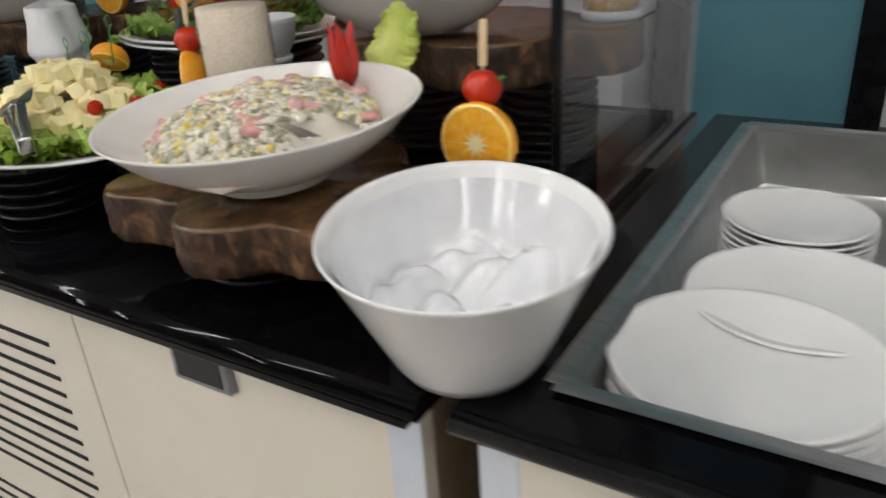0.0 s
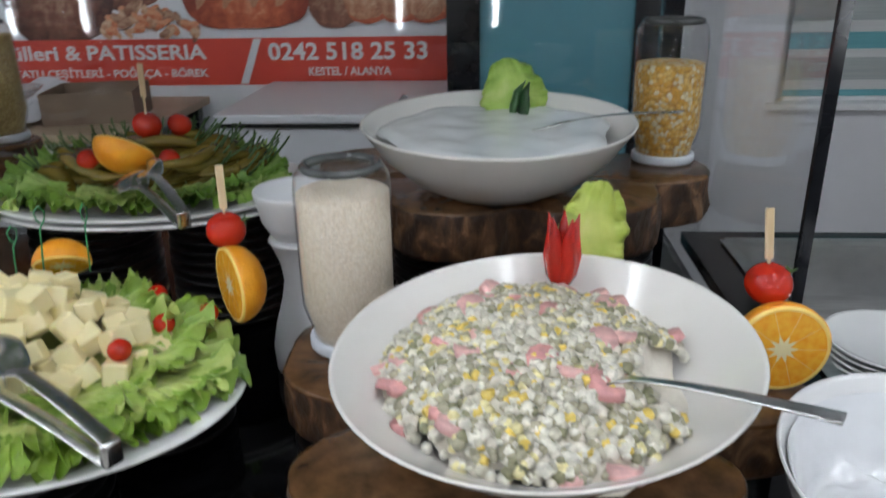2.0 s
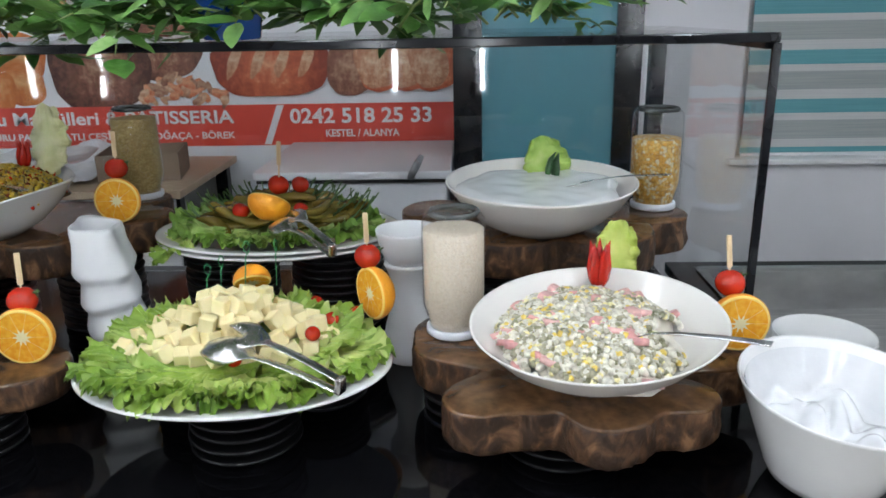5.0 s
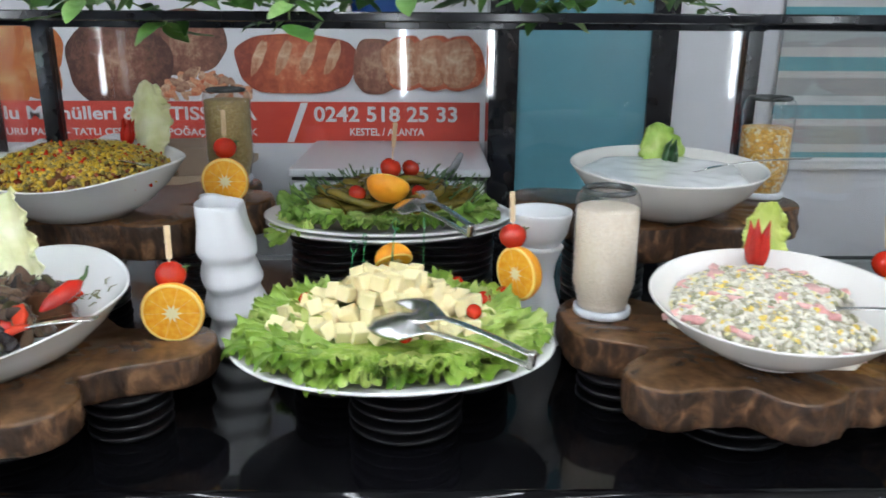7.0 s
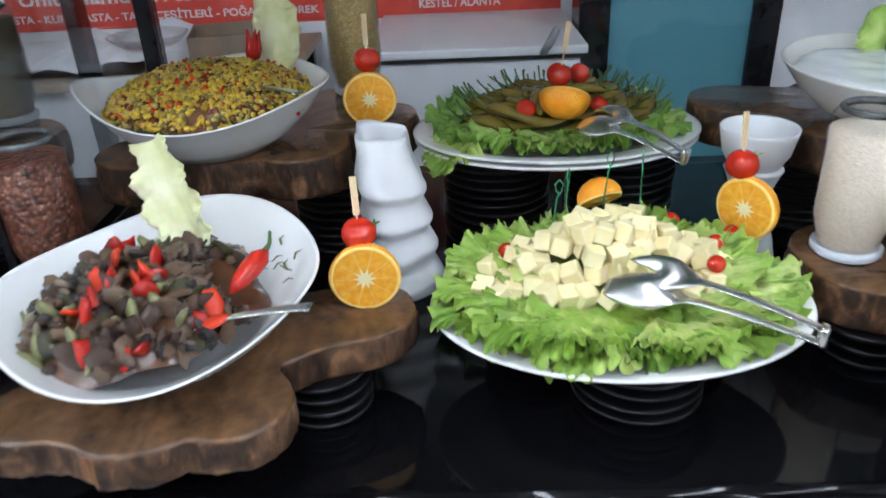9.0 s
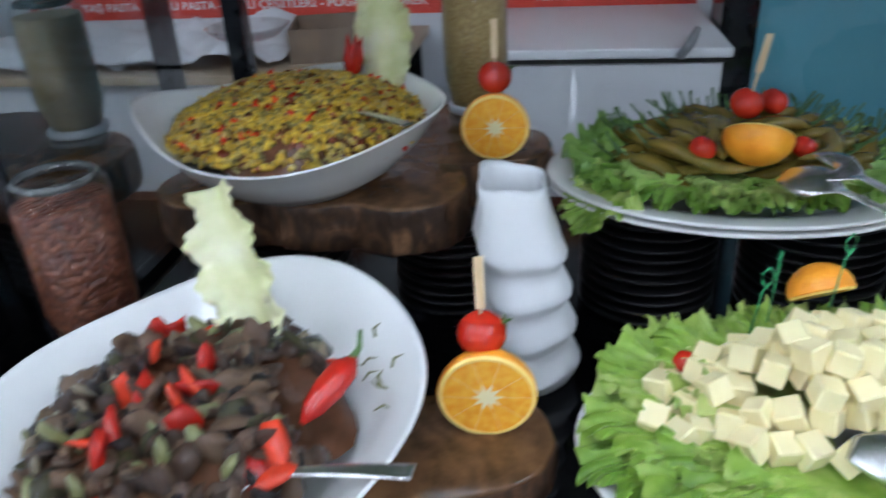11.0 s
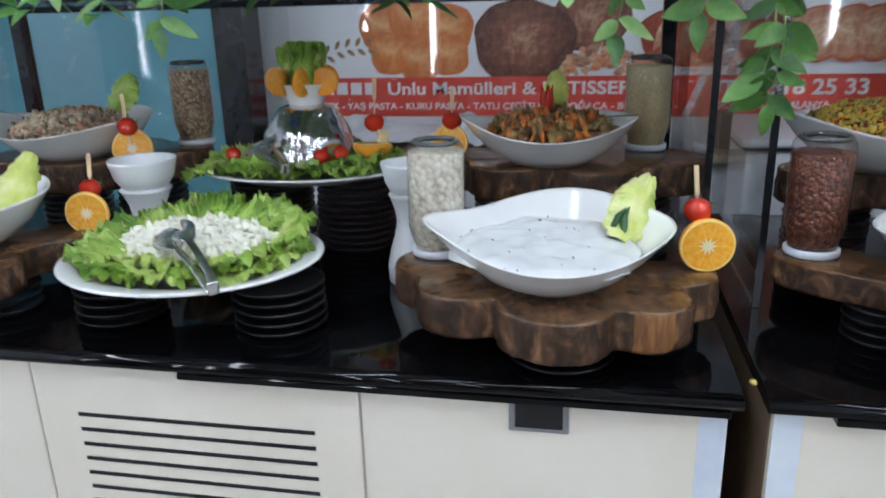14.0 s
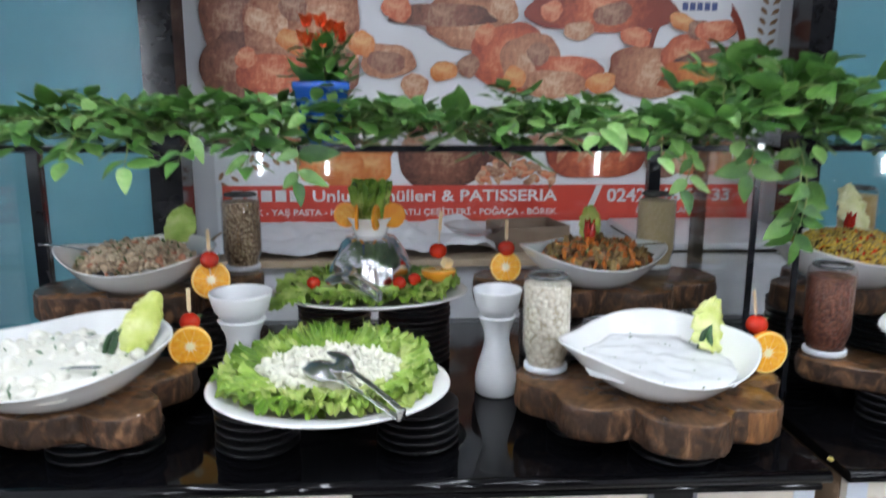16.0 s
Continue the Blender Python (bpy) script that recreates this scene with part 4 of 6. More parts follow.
def orange_flesh():
    """Radial segments with pale walls and a white heart, in the cut's own plane."""
    m = principled("orange_flesh", (0.8, 0.35, 0.03), 0.22)
    nt, b = tree(m)
    tc = nt.nodes.new("ShaderNodeTexCoord")
    sep = nt.nodes.new("ShaderNodeSeparateXYZ")
    nt.links.new(tc.outputs["Object"], sep.inputs[0])

    def math_node(op, a, bb=None):
        n = nt.nodes.new("ShaderNodeMath")
        n.operation = op
        for i, v in enumerate((a, bb)):
            if v is None:
                continue
            if isinstance(v, (int, float)):
                n.inputs[i].default_value = v
            else:
                nt.links.new(v, n.inputs[i])
        return n.outputs[0]
    ang = math_node("ARCTAN2", sep.outputs["Z"], sep.outputs["X"])
    rad = math_node("SQRT", math_node("ADD", math_node("POWER", sep.outputs["X"], 2.0), math_node("POWER", sep.outputs["Z"], 2.0)))
    wav = math_node("ABSOLUTE", math_node("SINE", math_node("MULTIPLY", ang, 5.0)))
    wall = math_node("LESS_THAN", math_node("MULTIPLY", wav, rad), 0.0011)
    heart = math_node("LESS_THAN", math_node("ADD", rad, math_node("MULTIPLY", wav, 0.0062)), 0.0125)
    pale = math_node("MAXIMUM", math_node("MULTIPLY", wall, 0.55), heart)
    n = add(nt, "ShaderNodeTexNoise", Scale=160.0, Detail=4.0)
    nt.links.new(tc.outputs["Object"], n.inputs["Vector"])
    r = ramp(nt, [(0.3, (0.84, 0.32, 0.012)), (0.7, (0.92, 0.50, 0.05))])
    nt.links.new(n.outputs["Fac"], r.inputs[0])
    mx = nt.nodes.new("ShaderNodeMix")
    mx.data_type = "RGBA"
    nt.links.new(pale, mx.inputs[0])
    nt.links.new(r.outputs[0], mx.inputs[6])
    mx.inputs[7].default_value = (0.88, 0.78, 0.50, 1)
    nt.links.new(mx.outputs[2], b.inputs["Base Color"])
    bp = nt.nodes.new("ShaderNodeBump")
    bp.inputs["Strength"].default_value, bp.inputs["Distance"].default_value = 0.4, 0.002
    nt.links.new(n.outputs["Fac"], bp.inputs["Height"])
    nt.links.new(bp.outputs[0], b.inputs["Normal"])
    return m


M["flesh"] = orange_flesh()


# ---------------------------------------------------------------- small food makers
def tomato_mesh(name, r, seed=0, mat=None):
    verts, faces, nu, nv = [], [], 20, 12
    for k in range(nv + 1):
        p = math.pi * k / nv
        for i in range(nu):
            a = 2 * math.pi * i / nu
            lobes = 1 + 0.012 * math.cos(5 * a + seed) * math.sin(p)
            dip = 0.10 * math.exp(-((p) / 0.35) ** 2)
            verts.append((r * lobes * math.sin(p) * math.cos(a), r * lobes * math.sin(p) * math.sin(a), r * (0.92 * math.cos(p) - dip)))
    for k in range(nv):
        for i in range(nu):
            j = (i + 1) % nu
            faces.append((k * nu + i, (k + 1) * nu + i, (k + 1) * nu + j, k * nu + j))
    return mesh_from(name, verts, faces, mat or M["tomato"])


def half_orange_parts(parent, m, r=0.0375, depth=0.8):
    """Rind cup, pith ring and cut face; the cut looks along -y of its own frame."""
    n = 40
    prof = [(r * 0.9, -0.0002), (r * 0.985, 0.0), (r, 0.0015)]
    for k in range(1, 9):
        a = math.pi / 2 * k / 8
        prof.append((r * math.cos(a), 0.0015 + r * depth * math.sin(a)))
    me = lathe_mesh("rind", prof, M["rind"], n)
    rind = put("rind", me, parent, m @ pose(0, 0, 0, -90, 0, 0))
    ring = lathe_mesh("pith", [(r * 0.865, -0.0008), (r * 0.89, -0.0019), (r * 0.955, -0.0017), (r * 0.975, 0.0)], M["pith"], n, caps=False)
    put("pith", ring, parent, m @ pose(0, 0, 0, -90, 0, 0))
    verts, faces = [(0, -0.0016, 0)], []
    for k in range(1, 7):
        for i in range(n):
            a = 2 * math.pi * i / n
            rr = r * 0.89 * k / 6
            verts.append((rr * math.cos(a), -0.0016 + 0.0006 * noise.noise(Vector((rr * 200, a * 3, r * 9))), rr * math.sin(a)))
    for i in range(n):
        faces.append((0, 1 + i, 1 + (i + 1) % n))
    for k in range(5):
        for i in range(n):
            j = (i + 1) % n
            faces.append((1 + k * n + i, 1 + (k + 1) * n + i, 1 + (k + 1) * n + j, 1 + k * n + j))
    put("cut_face", mesh_from("cut_face", verts, faces, M["flesh"]), parent, m)


TOM = tomato_mesh("tomato", 0.0185, 1)
CHERRY = tomato_mesh("cherry_tomato", 0.0098, 2)


def pick_mesh(length=0.09):
    bm = box_bm(-0.0011, 0.0011, -0.0016, 0.0009, 0, length * 0.6, 0.0004)
    bm2 = box_bm(-0.0036, 0.0036, -0.0016, 0.0009, length * 0.55, length, 0.0008)
    tmp = bpy.data.meshes.new("tmp")
    bm2.to_mesh(tmp)
    bm2.free()
    bm.from_mesh(tmp)
    bpy.data.meshes.remove(tmp)
    return bm_mesh("pick", bm, M["pick"])


PICK = pick_mesh()


def skewer(tom, ora, yaw=0, roll=0, lean=0, r=0.0375, extra=0.0):
    e = empty("garnish_skewer", pose(*ora), "half orange and small tomato on a bamboo pick", "garnish", "orange and tomato skewers")
    half_orange_parts(e, pose(0, 0, 0, lean, roll, yaw), r)
    d = Vector(tom) - Vector(ora)
    put("tomato", TOM, e, pose(d.x, d.y, d.z, 8, roll, 30))
    up = Vector((d.x * 0.3, d.y * 0.3, d.z)).normalized()
    q = up.to_track_quat("Z", "Y").to_matrix().to_4x4()
    put("pick", PICK, e, Matrix.Translation(d - up * (0.03 - extra)) @ q)
    calyx = tube_mesh("calyx", [(0, 0, 0), (0.006, 0, 0.003), (0.011, 0, -0.001)], [0.0025, 0.002, 0.0006], M["stalk"], 5)
    for k in range(4):
        put("calyx", calyx, e, pose(d.x + 0.016, d.y + 0.004, d.z + 0.002, 0, -60, 90 * k))
    return e


skewer((-.322, .588, 1.081), (-.315, .560, 1.038))
skewer((-.786, .664, 1.095), (-.782, .648, 1.047), -52, 0, 0)
skewer((-1.21, .562, 1.074), (-1.205, .540, 1.033), 4)
skewer((-1.226, .896, 1.175), (-1.225, .879, 1.124), 4)
skewer((-1.744, .557, 1.078), (-1.731, .536, 1.034), 6)
skewer((-2.738, .668, 1.063), (-2.731, .638, 1.026), 14)
skewer((-2.727, .785, 1.152), (-2.728, .792, 1.110), 16, 12, -14)
skewer((-2.136, .880, 1.150), (-2.138, .868, 1.113), 0, 0, -8, 0.033)


def leaf_mesh(name, length, width, mat, ruffle=0.2, curl=0.4, seed=0, nu=16, nv=11, waves=5.0):
    """A frilly leaf that lies along +x from its base, with a raised rib."""
    rnd = random.Random(seed)
    ph = rnd.uniform(0, 6)
    verts, faces = [], []
    for i in range(nu + 1):
        u = i / nu
        half = width / 2 * (0.22 + 0.78 * math.sin(math.pi * min(1.0, (u * 0.86 + 0.06))) ** 0.65)
        for j in range(nv):
            v = (j / (nv - 1)) * 2 - 1
            e = abs(v) ** 2.2
            jag = 1 + e * (0.13 * noise.noise(Vector((u * 7 + ph, v * 1.5, seed))) + 0.07 * noise.noise(Vector((u * 17, v * 2, seed + 5.5))))
            x = length * (u * (1 + 0.06 * e * math.sin(7 * v + ph)) - 0.10 * abs(v) ** 2 * u * (1 if u > 0.7 else 0.3))
            y = half * v * jag
            fr = math.sin(waves * 2 * math.pi * u + ph + (1.7 if v > 0 else 0)) * e
            fr += 0.9 * e * noise.noise(Vector((u * 9 + ph, v * 3, seed * 1.7))) + 0.6 * abs(v) * noise.noise(Vector((u * 15, v * 7, seed * 2.3)))
            fr += 0.42 * max(0.0, abs(v) - 0.5) * 2 * math.sin(13.5 * 2 * math.pi * u + 4 * v + ph) + 0.5 * u ** 5 * math.sin(v * 21 + ph)
            fr2 = math.sin(v * 9 + ph * 2) * u ** 4 + 0.8 * u ** 3 * noise.noise(Vector((v * 8, ph, u * 4)))
            z = length * (ruffle * (0.75 * fr + 0.45 * fr2) + 0.10 * abs(v) ** 1.5 + curl * (u - u * u * 1.1)) + 0.25 * ruffle * length * noise.noise(Vector((u * 5, v * 4, seed * 3.1)))
            verts.append((x, y, z))
    for i in range(nu):
        for j in range(nv - 1):
            a = i * nv + j
            faces.append((a, a + nv, a + nv + 1, a + 1))
    return mesh_from(name, verts, faces, mat)


def fan_leaf(name, length, mat, seed=0, spread=78, na=230, nr=24):
    """A broad lettuce leaf: a smooth puckered blade that fans out from its base into a ruffled margin."""
    rnd = random.Random(seed)
    ph = [rnd.uniform(0, 6.28) for _ in range(6)]
    verts, faces = [], []
    for k in range(nr):
        f = (k / (nr - 1)) ** 0.8
        e = f ** 4
        for i in range(na):
            v = i / (na - 1) * 2 - 1
            a = math.radians(spread) * v
            big = 0.82 + 0.18 * math.cos(a * 0.9) + 0.06 * math.sin(3.4 * a + ph[0]) + 0.04 * math.sin(7 * a + ph[1])
            r = length * f * (big + e * (0.020 * math.sin(41 * a + ph[2]) + 0.05 * noise.noise(Vector((a * 7, seed, 0.5))) + 0.04 * noise.noise(Vector((a * 19, seed, 2.5)))))
            ruff = math.sin(19 * a + ph[3] + 2.0 * noise.noise(Vector((a * 2, seed * 1.3, 0))))
            frill = math.sin(60 * a + ph[5] + 2.5 * noise.noise(Vector((a * 4, seed * 2.1, 4))))
            q = Vector((f * 4 * math.cos(a), f * 4 * math.sin(a), seed * 3.3))
            z = length * (0.12 * f ** 2 + 0.055 * f * noise.noise(q) + 0.035 * f * noise.noise(q * 2.7) + 0.020 * f * noise.noise(q * 6.1)
                          + 0.055 * e * ruff + 0.048 * f ** 6 * frill - 0.13 * f ** 5 * (0.5 + noise.noise(q * 0.6)))
            a2 = a + e * 0.026 * math.cos(60 * a + ph[5])
            verts.append((r * math.cos(a2), r * math.sin(a2), z))
    for k in range(nr - 1):
        for i in range(na - 1):
            c = k * na + i
            faces.append((c, c + na, c + na + 1, c + 1))
    return mesh_from(name, verts, faces, mat)


LEAVES = [fan_leaf("lettuce_leaf", 0.100, M["lettuce"], s, 66 + 6 * (s % 3)) for s in range(7)]
DARK_LEAVES = [fan_leaf("lettuce_leaf", 0.088, M["lettuce_dark"], s + 9, 70 + 6 * (s % 3)) for s in range(5)]


def lettuce_bed(cx, cy, z, rx, ry, leaves, n, seed, label, up_back=0.0, lift=0.0):
    rnd = random.Random(seed)
    e = empty("lettuce_bed", pose(cx, cy, z), label, "lettuce", "lettuce beds on the plates")
    for i in range(n):
        a = 2 * math.pi * (i + rnd.uniform(-.3, .3)) / n
        back = max(0.0, math.sin(a)) * up_back
        s = rnd.uniform(0.86, 1.12)
        yaw = math.atan2(ry * math.sin(a), rx * math.cos(a))
        reach = 1 / math.sqrt((math.cos(yaw) / rx) ** 2 + (math.sin(yaw) / ry) ** 2)
        at = max(0.015, reach - 0.096 * s * rnd.uniform(0.86, 1.08))
        put("lettuce_leaf", rnd.choice(leaves), e, pose(at * math.cos(yaw), at * math.sin(yaw), 0.007 + 0.0012 * (i % 5) + lift, rnd.uniform(-7, 7), -2 - 24 * back + rnd.uniform(-4, 3), math.degrees(yaw) + rnd.uniform(-14, 14)) @ Matrix.Diagonal((s, s, s * rnd.uniform(0.9, 1.25), 1)))
    for i in range(3):
        put("lettuce_leaf", rnd.choice(leaves), e, pose(rnd.uniform(-.03, .03), rnd.uniform(-.02, .0), 0.008 + 0.002 * i, 0, 1, 120 * i + 35))
    return e


lettuce_bed(-.942, .548, .991, .180, .128, LEAVES, 22, 3, "frilly green lettuce under the cheese cubes", 0.75)
lettuce_bed(-.964, .905, 1.063, .178, .126, DARK_LEAVES, 20, 4, "frilly green lettuce under the pickled peppers", 0.2)
lettuce_bed(-2.475, .535, .994, .176, .146, LEAVES, 22, 5, "frilly green lettuce under the crumbled cheese", 1.0)
lettuce_bed(-2.42, .865, 1.063, .175, .13, LEAVES, 18, 6, "frilly green lettuce round the foil centrepiece", 0.2)
for x, y, z, a, tilt in ((-1.085, .845, 1.085, 215, 30), (-2.54, .79, 1.09, 205, 20)):
    tagged(put("lettuce_leaf", LEAVES[1], None, pose(x, y, z, 0, tilt, a) @ Matrix.Diagonal((.8, .6, .8, 1))), "loose lettuce leaf hanging over the plate rim", "lettuce")

# ---------------------------------------------------------------- cheese plate
def cube_bm(s):
    return box_bm(-s / 2, s / 2, -s / 2, s / 2, -s / 2, s / 2, s * 0.07, 1)


CUBES = [bm_mesh("cheese_cube", cube_bm(s), M["cheese"]) for s in (0.0175, 0.019, 0.0205)]


def cheese_heap():
    rnd = random.Random(11)
    made = []
    for layer in range(4):
        f = 1 - layer * 0.20
        rx, ry, z = 0.132 * f, 0.074 * f, 1.014 + layer * 0.0165
        step = 0.0205
        ny = int(ry / step) + 1
        for iy in range(-ny, ny + 1):
            nx = int(rx / step) + 1
            for ix in range(-nx, nx + 1):
                x, y = (ix + 0.5 * (iy % 2)) * step, iy * step
                if (x / rx) ** 2 + (y / ry) ** 2 > 1:
                    continue
                if layer < 3 and (x / (rx * 0.62)) ** 2 + (y / (ry * 0.62)) ** 2 < 1 and layer < 2:
                    continue
                made.append((x + rnd.uniform(-.004, .004), y + rnd.uniform(-.004, .004), z + rnd.uniform(-.003, .003)))
    made += [(-.135, -.035, 1.012), (-.118, -.052, 1.011), (.118, .0, 1.014)]
    for x, y, z in made:
        ob = put("cheese_cube", rnd.choice(CUBES), None, pose(-.948 + x, .584 + y, z, rnd.uniform(-28, 28), rnd.uniform(-28, 28), rnd.uniform(0, 90)))
        tagged(ob, "pale yellow cheese cube heaped on lettuce", "cheese", "cheese cubes heaped on the plate")


cheese_heap()
for x, y, z in ((-.843, .549, 1.032), (-.925, .49, 1.026), (-.828, .60, 1.030), (-1.055, .60, 1.028), (-.80, .63, 1.026), (-.86, .66, 1.03)):
    tagged(put("cherry_tomato", CHERRY, None, pose(x, y, z, 20, 10, 0)), "small red cherry tomato on the lettuce", "tomato", "cherry tomatoes on the cheese plate")

M["green_plastic"] = principled("green_plastic", (0.05, 0.30, 0.12), 0.3)


def party_pick(x, y, z, yaw):
    e = put("party_pick", tube_mesh("party_pick", [(0, 0, -0.02), (0, 0, 0.022), (0.004, 0, 0.030), (0.005, 0, 0.038), (0.0, 0, 0.043), (-0.004, 0, 0.037), (-0.002, 0, 0.03), (0.001, 0, 0.027)], [0.0009] * 8, M["green_plastic"], 5), None, pose(x, y, z, 0, 6, yaw))
    tagged(e, "small green plastic party pick stuck in cheese", "pick", "green party picks in the cheese")


for x, y, z, w in ((-1.0, .63, 1.055, 0), (-.985, .645, 1.06, 60), (-.945, .63, 1.085, 20), (-.905, .635, 1.085, 80)):
    party_pick(x, y, z, w)

ob = empty("orange_twist", pose(-.945, .655, 1.062), "half orange lying behind the cheese heap", "garnish")
half_orange_parts(ob, pose(0, 0, 0, 50, 0, 20), 0.026, 0.9)
ob = empty("orange_half", pose(-.962, .842, 1.125), "half orange leaning on the pickled peppers", "garnish")
half_orange_parts(ob, pose(0, 0, 0.004, -118, 24, 20), 0.034, 0.85)


# ---------------------------------------------------------------- cutlery
def tong_arm(ln, start, finish, head, fork):
    """One arm: a narrow strap that widens into a spoon or into a notched fork."""
    nu, nv, verts, faces = 40, 9, [], []
    for i in range(nu + 1):
        u = i / nu
        w = max(0.0, (u - 0.62) / 0.38)
        half = 0.0062 - 0.0012 * u if w <= 0 else 0.0050 + head * math.sin(math.pi * min(0.97, 0.05 + 0.92 * w)) ** (0.55 if fork else 0.75)
        c = Vector(start).lerp(Vector(finish), u)
        for j in range(nv):
            v = (j / (nv - 1)) * 2 - 1
            dish = 0.0065 * (1 - v * v) * math.sin(math.pi * min(1, w)) if w > 0 else 0.0015 * (1 - v * v)
            notch = -0.030 * (1 - v * v) ** 2 * w * w if fork else 0.0
            verts.append((ln * c.x + notch, c.y + half * v, c.z + dish * (0.4 if fork else 1) + 0.007 * math.sin(u * 3.1) - 0.004 * w * w - 0.55 * half * v * min(1.0, 3 * w)))
    for i in range(nu):
        for j in range(nv - 1):
            a = i * nv + j
            faces.append((a, a + nv, a + nv + 1, a + 1))
    return mesh_from("arm", verts, faces, M["chrome"])


def tongs(end, head, size=1.0, label="polished steel serving tongs resting on the dish"):
    end, head = Vector(end), Vector(head)
    d = head - end
    ln = d.length
    q = d.to_track_quat("X", "Z").to_matrix().to_4x4()
    e = empty("serving_tongs", Matrix.Translation(end) @ q, label, "tongs", "serving tongs on the plates")
    for nm, me, t in (("spoon_arm", tong_arm(ln, (0, 0.003 * size, 0.001), (1, 0.007 * size, 0.002), 0.0165 * size, False), 0.0012),
                      ("fork_arm", tong_arm(ln, (0, -0.003 * size, 0.012), (0.93, -0.017 * size, 0.022 * size), 0.0140 * size, True), 0.0012)):
        arm = put(nm, me, e)
        so = arm.modifiers.new("thick", "SOLIDIFY")
        so.thickness = t
    put("joint", bm_mesh("joint", box_bm(-0.005, 0.003, -0.009 * size, 0.009 * size, -0.003, 0.017, 0.003, 3), M["chrome"], True), e)
    return e


tongs((-.790, .424, 1.020), (-.962, .512, 1.036), 0.84)
tongs((-.842, .700, 1.086), (-.945, .80, 1.108), 0.75)
tongs((-2.358, .361, 1.006), (-2.505, .500, 1.042), 0.85)
tongs((-2.40, .725, 1.085), (-2.50, .82, 1.108), 0.8)


def spoon(tip, bowl_at, size=1.0, label="steel serving spoon resting in the bowl"):
    tip, bowl_at = Vector(tip), Vector(bowl_at)
    d = bowl_at - tip
    ln = d.length
    q = d.to_track_quat("X", "Z").to_matrix().to_4x4()
    nu, nv, verts, faces = 24, 7, [], []
    for i in range(nu + 1):
        u = i / nu
        if u < 0.7:
            h, dip = 0.0065 - 0.0035 * min(1, u * 1.6), 0.0
        else:
            w = (u - 0.7) / 0.3
            h, dip = 0.003 + 0.017 * math.sin(math.pi * min(0.97, w * 0.94 + 0.03)) ** 0.7, 0.007 * math.sin(math.pi * w)
        for j in range(nv):
            v = (j / (nv - 1)) * 2 - 1
            verts.append((ln * u, h * v * size, dip * (v * v - 1) + 0.006 * math.sin(u * 3)))
    for i in range(nu):
        for j in range(nv - 1):
            a = i * nv + j
            faces.append((a, a + nv, a + nv + 1, a + 1))
    ob = put("serving_spoon", mesh_from("serving_spoon", verts, faces, M["chrome"]), None, Matrix.Translation(tip) @ q)
    so = ob.modifiers.new("thick", "SOLIDIFY")
    so.thickness = 0.0014
    return tagged(ob, label, "spoon", "serving spoons in the bowls")


spoon((-.350, .385, 1.092), (-.50, .48, 1.060))
spoon((-.371, .72, 1.192), (-.50, .83, 1.150))
spoon((-1.235, .415, 1.078), (-1.375, .425, 1.045))
spoon((-1.29, .74, 1.175), (-1.42, .82, 1.165))
spoon((-1.81, .85, 1.165), (-1.94, .84, 1.145))
spoon((-3.07, .84, 1.175), (-2.93, .82, 1.150))
spoon((-2.80, .42, 1.07), (-2.93, .45, 1.045))


# ---------------------------------------------------------------- heaps of salad
def blob_proto(kind, seed=0):
    rnd = random.Random(seed)
    bm = bmesh.new()
    if kind == "ball":
        bmesh.ops.create_icosphere(bm, subdivisions=1, radius=1)
    elif kind == "cube":
        bmesh.ops.create_cube(bm, size=1.6)
        bmesh.ops.bevel(bm, geom=bm.edges[:], offset=0.25, segments=1, affect="EDGES")
    elif kind == "disc":
        bmesh.ops.create_cone(bm, segments=10, radius1=1, radius2=0.9, depth=0.55, cap_ends=True)
    elif kind == "strip":
        bmesh.ops.create_icosphere(bm, subdivisions=1, radius=1)
        for v in bm.verts:
            v.co.x *= 2.6
            v.co.z = v.co.z * 0.5 + 0.12 * v.co.x * v.co.x
    elif kind == "lump":
        bmesh.ops.create_icosphere(bm, subdivisions=2, radius=1)
        for v in bm.verts:
            v.co *= 1 + 0.35 * noise.noise(v.co * 1.4 + Vector((seed * 5, 0, 0)))
            v.co.z *= 0.75
    elif kind == "slice":
        bmesh.ops.create_icosphere(bm, subdivisions=2, radius=1)
        for v in bm.verts:
            n = noise.noise(v.co * 1.6 + Vector((seed * 4.0, 1, 0)))
            v.co = Vector((v.co.x * 1.35 * (1 + 0.25 * n), v.co.y * (0.8 + 0.3 * n), v.co.z * 0.34 + 0.30 * v.co.x * v.co.x - 0.15 * v.co.y * abs(v.co.y)))
    vs = np.array([v.co[:] for v in bm.verts])
    fs = [[v.index for v in f.verts] for f in bm.faces]
    bm.free()
    return vs, fs


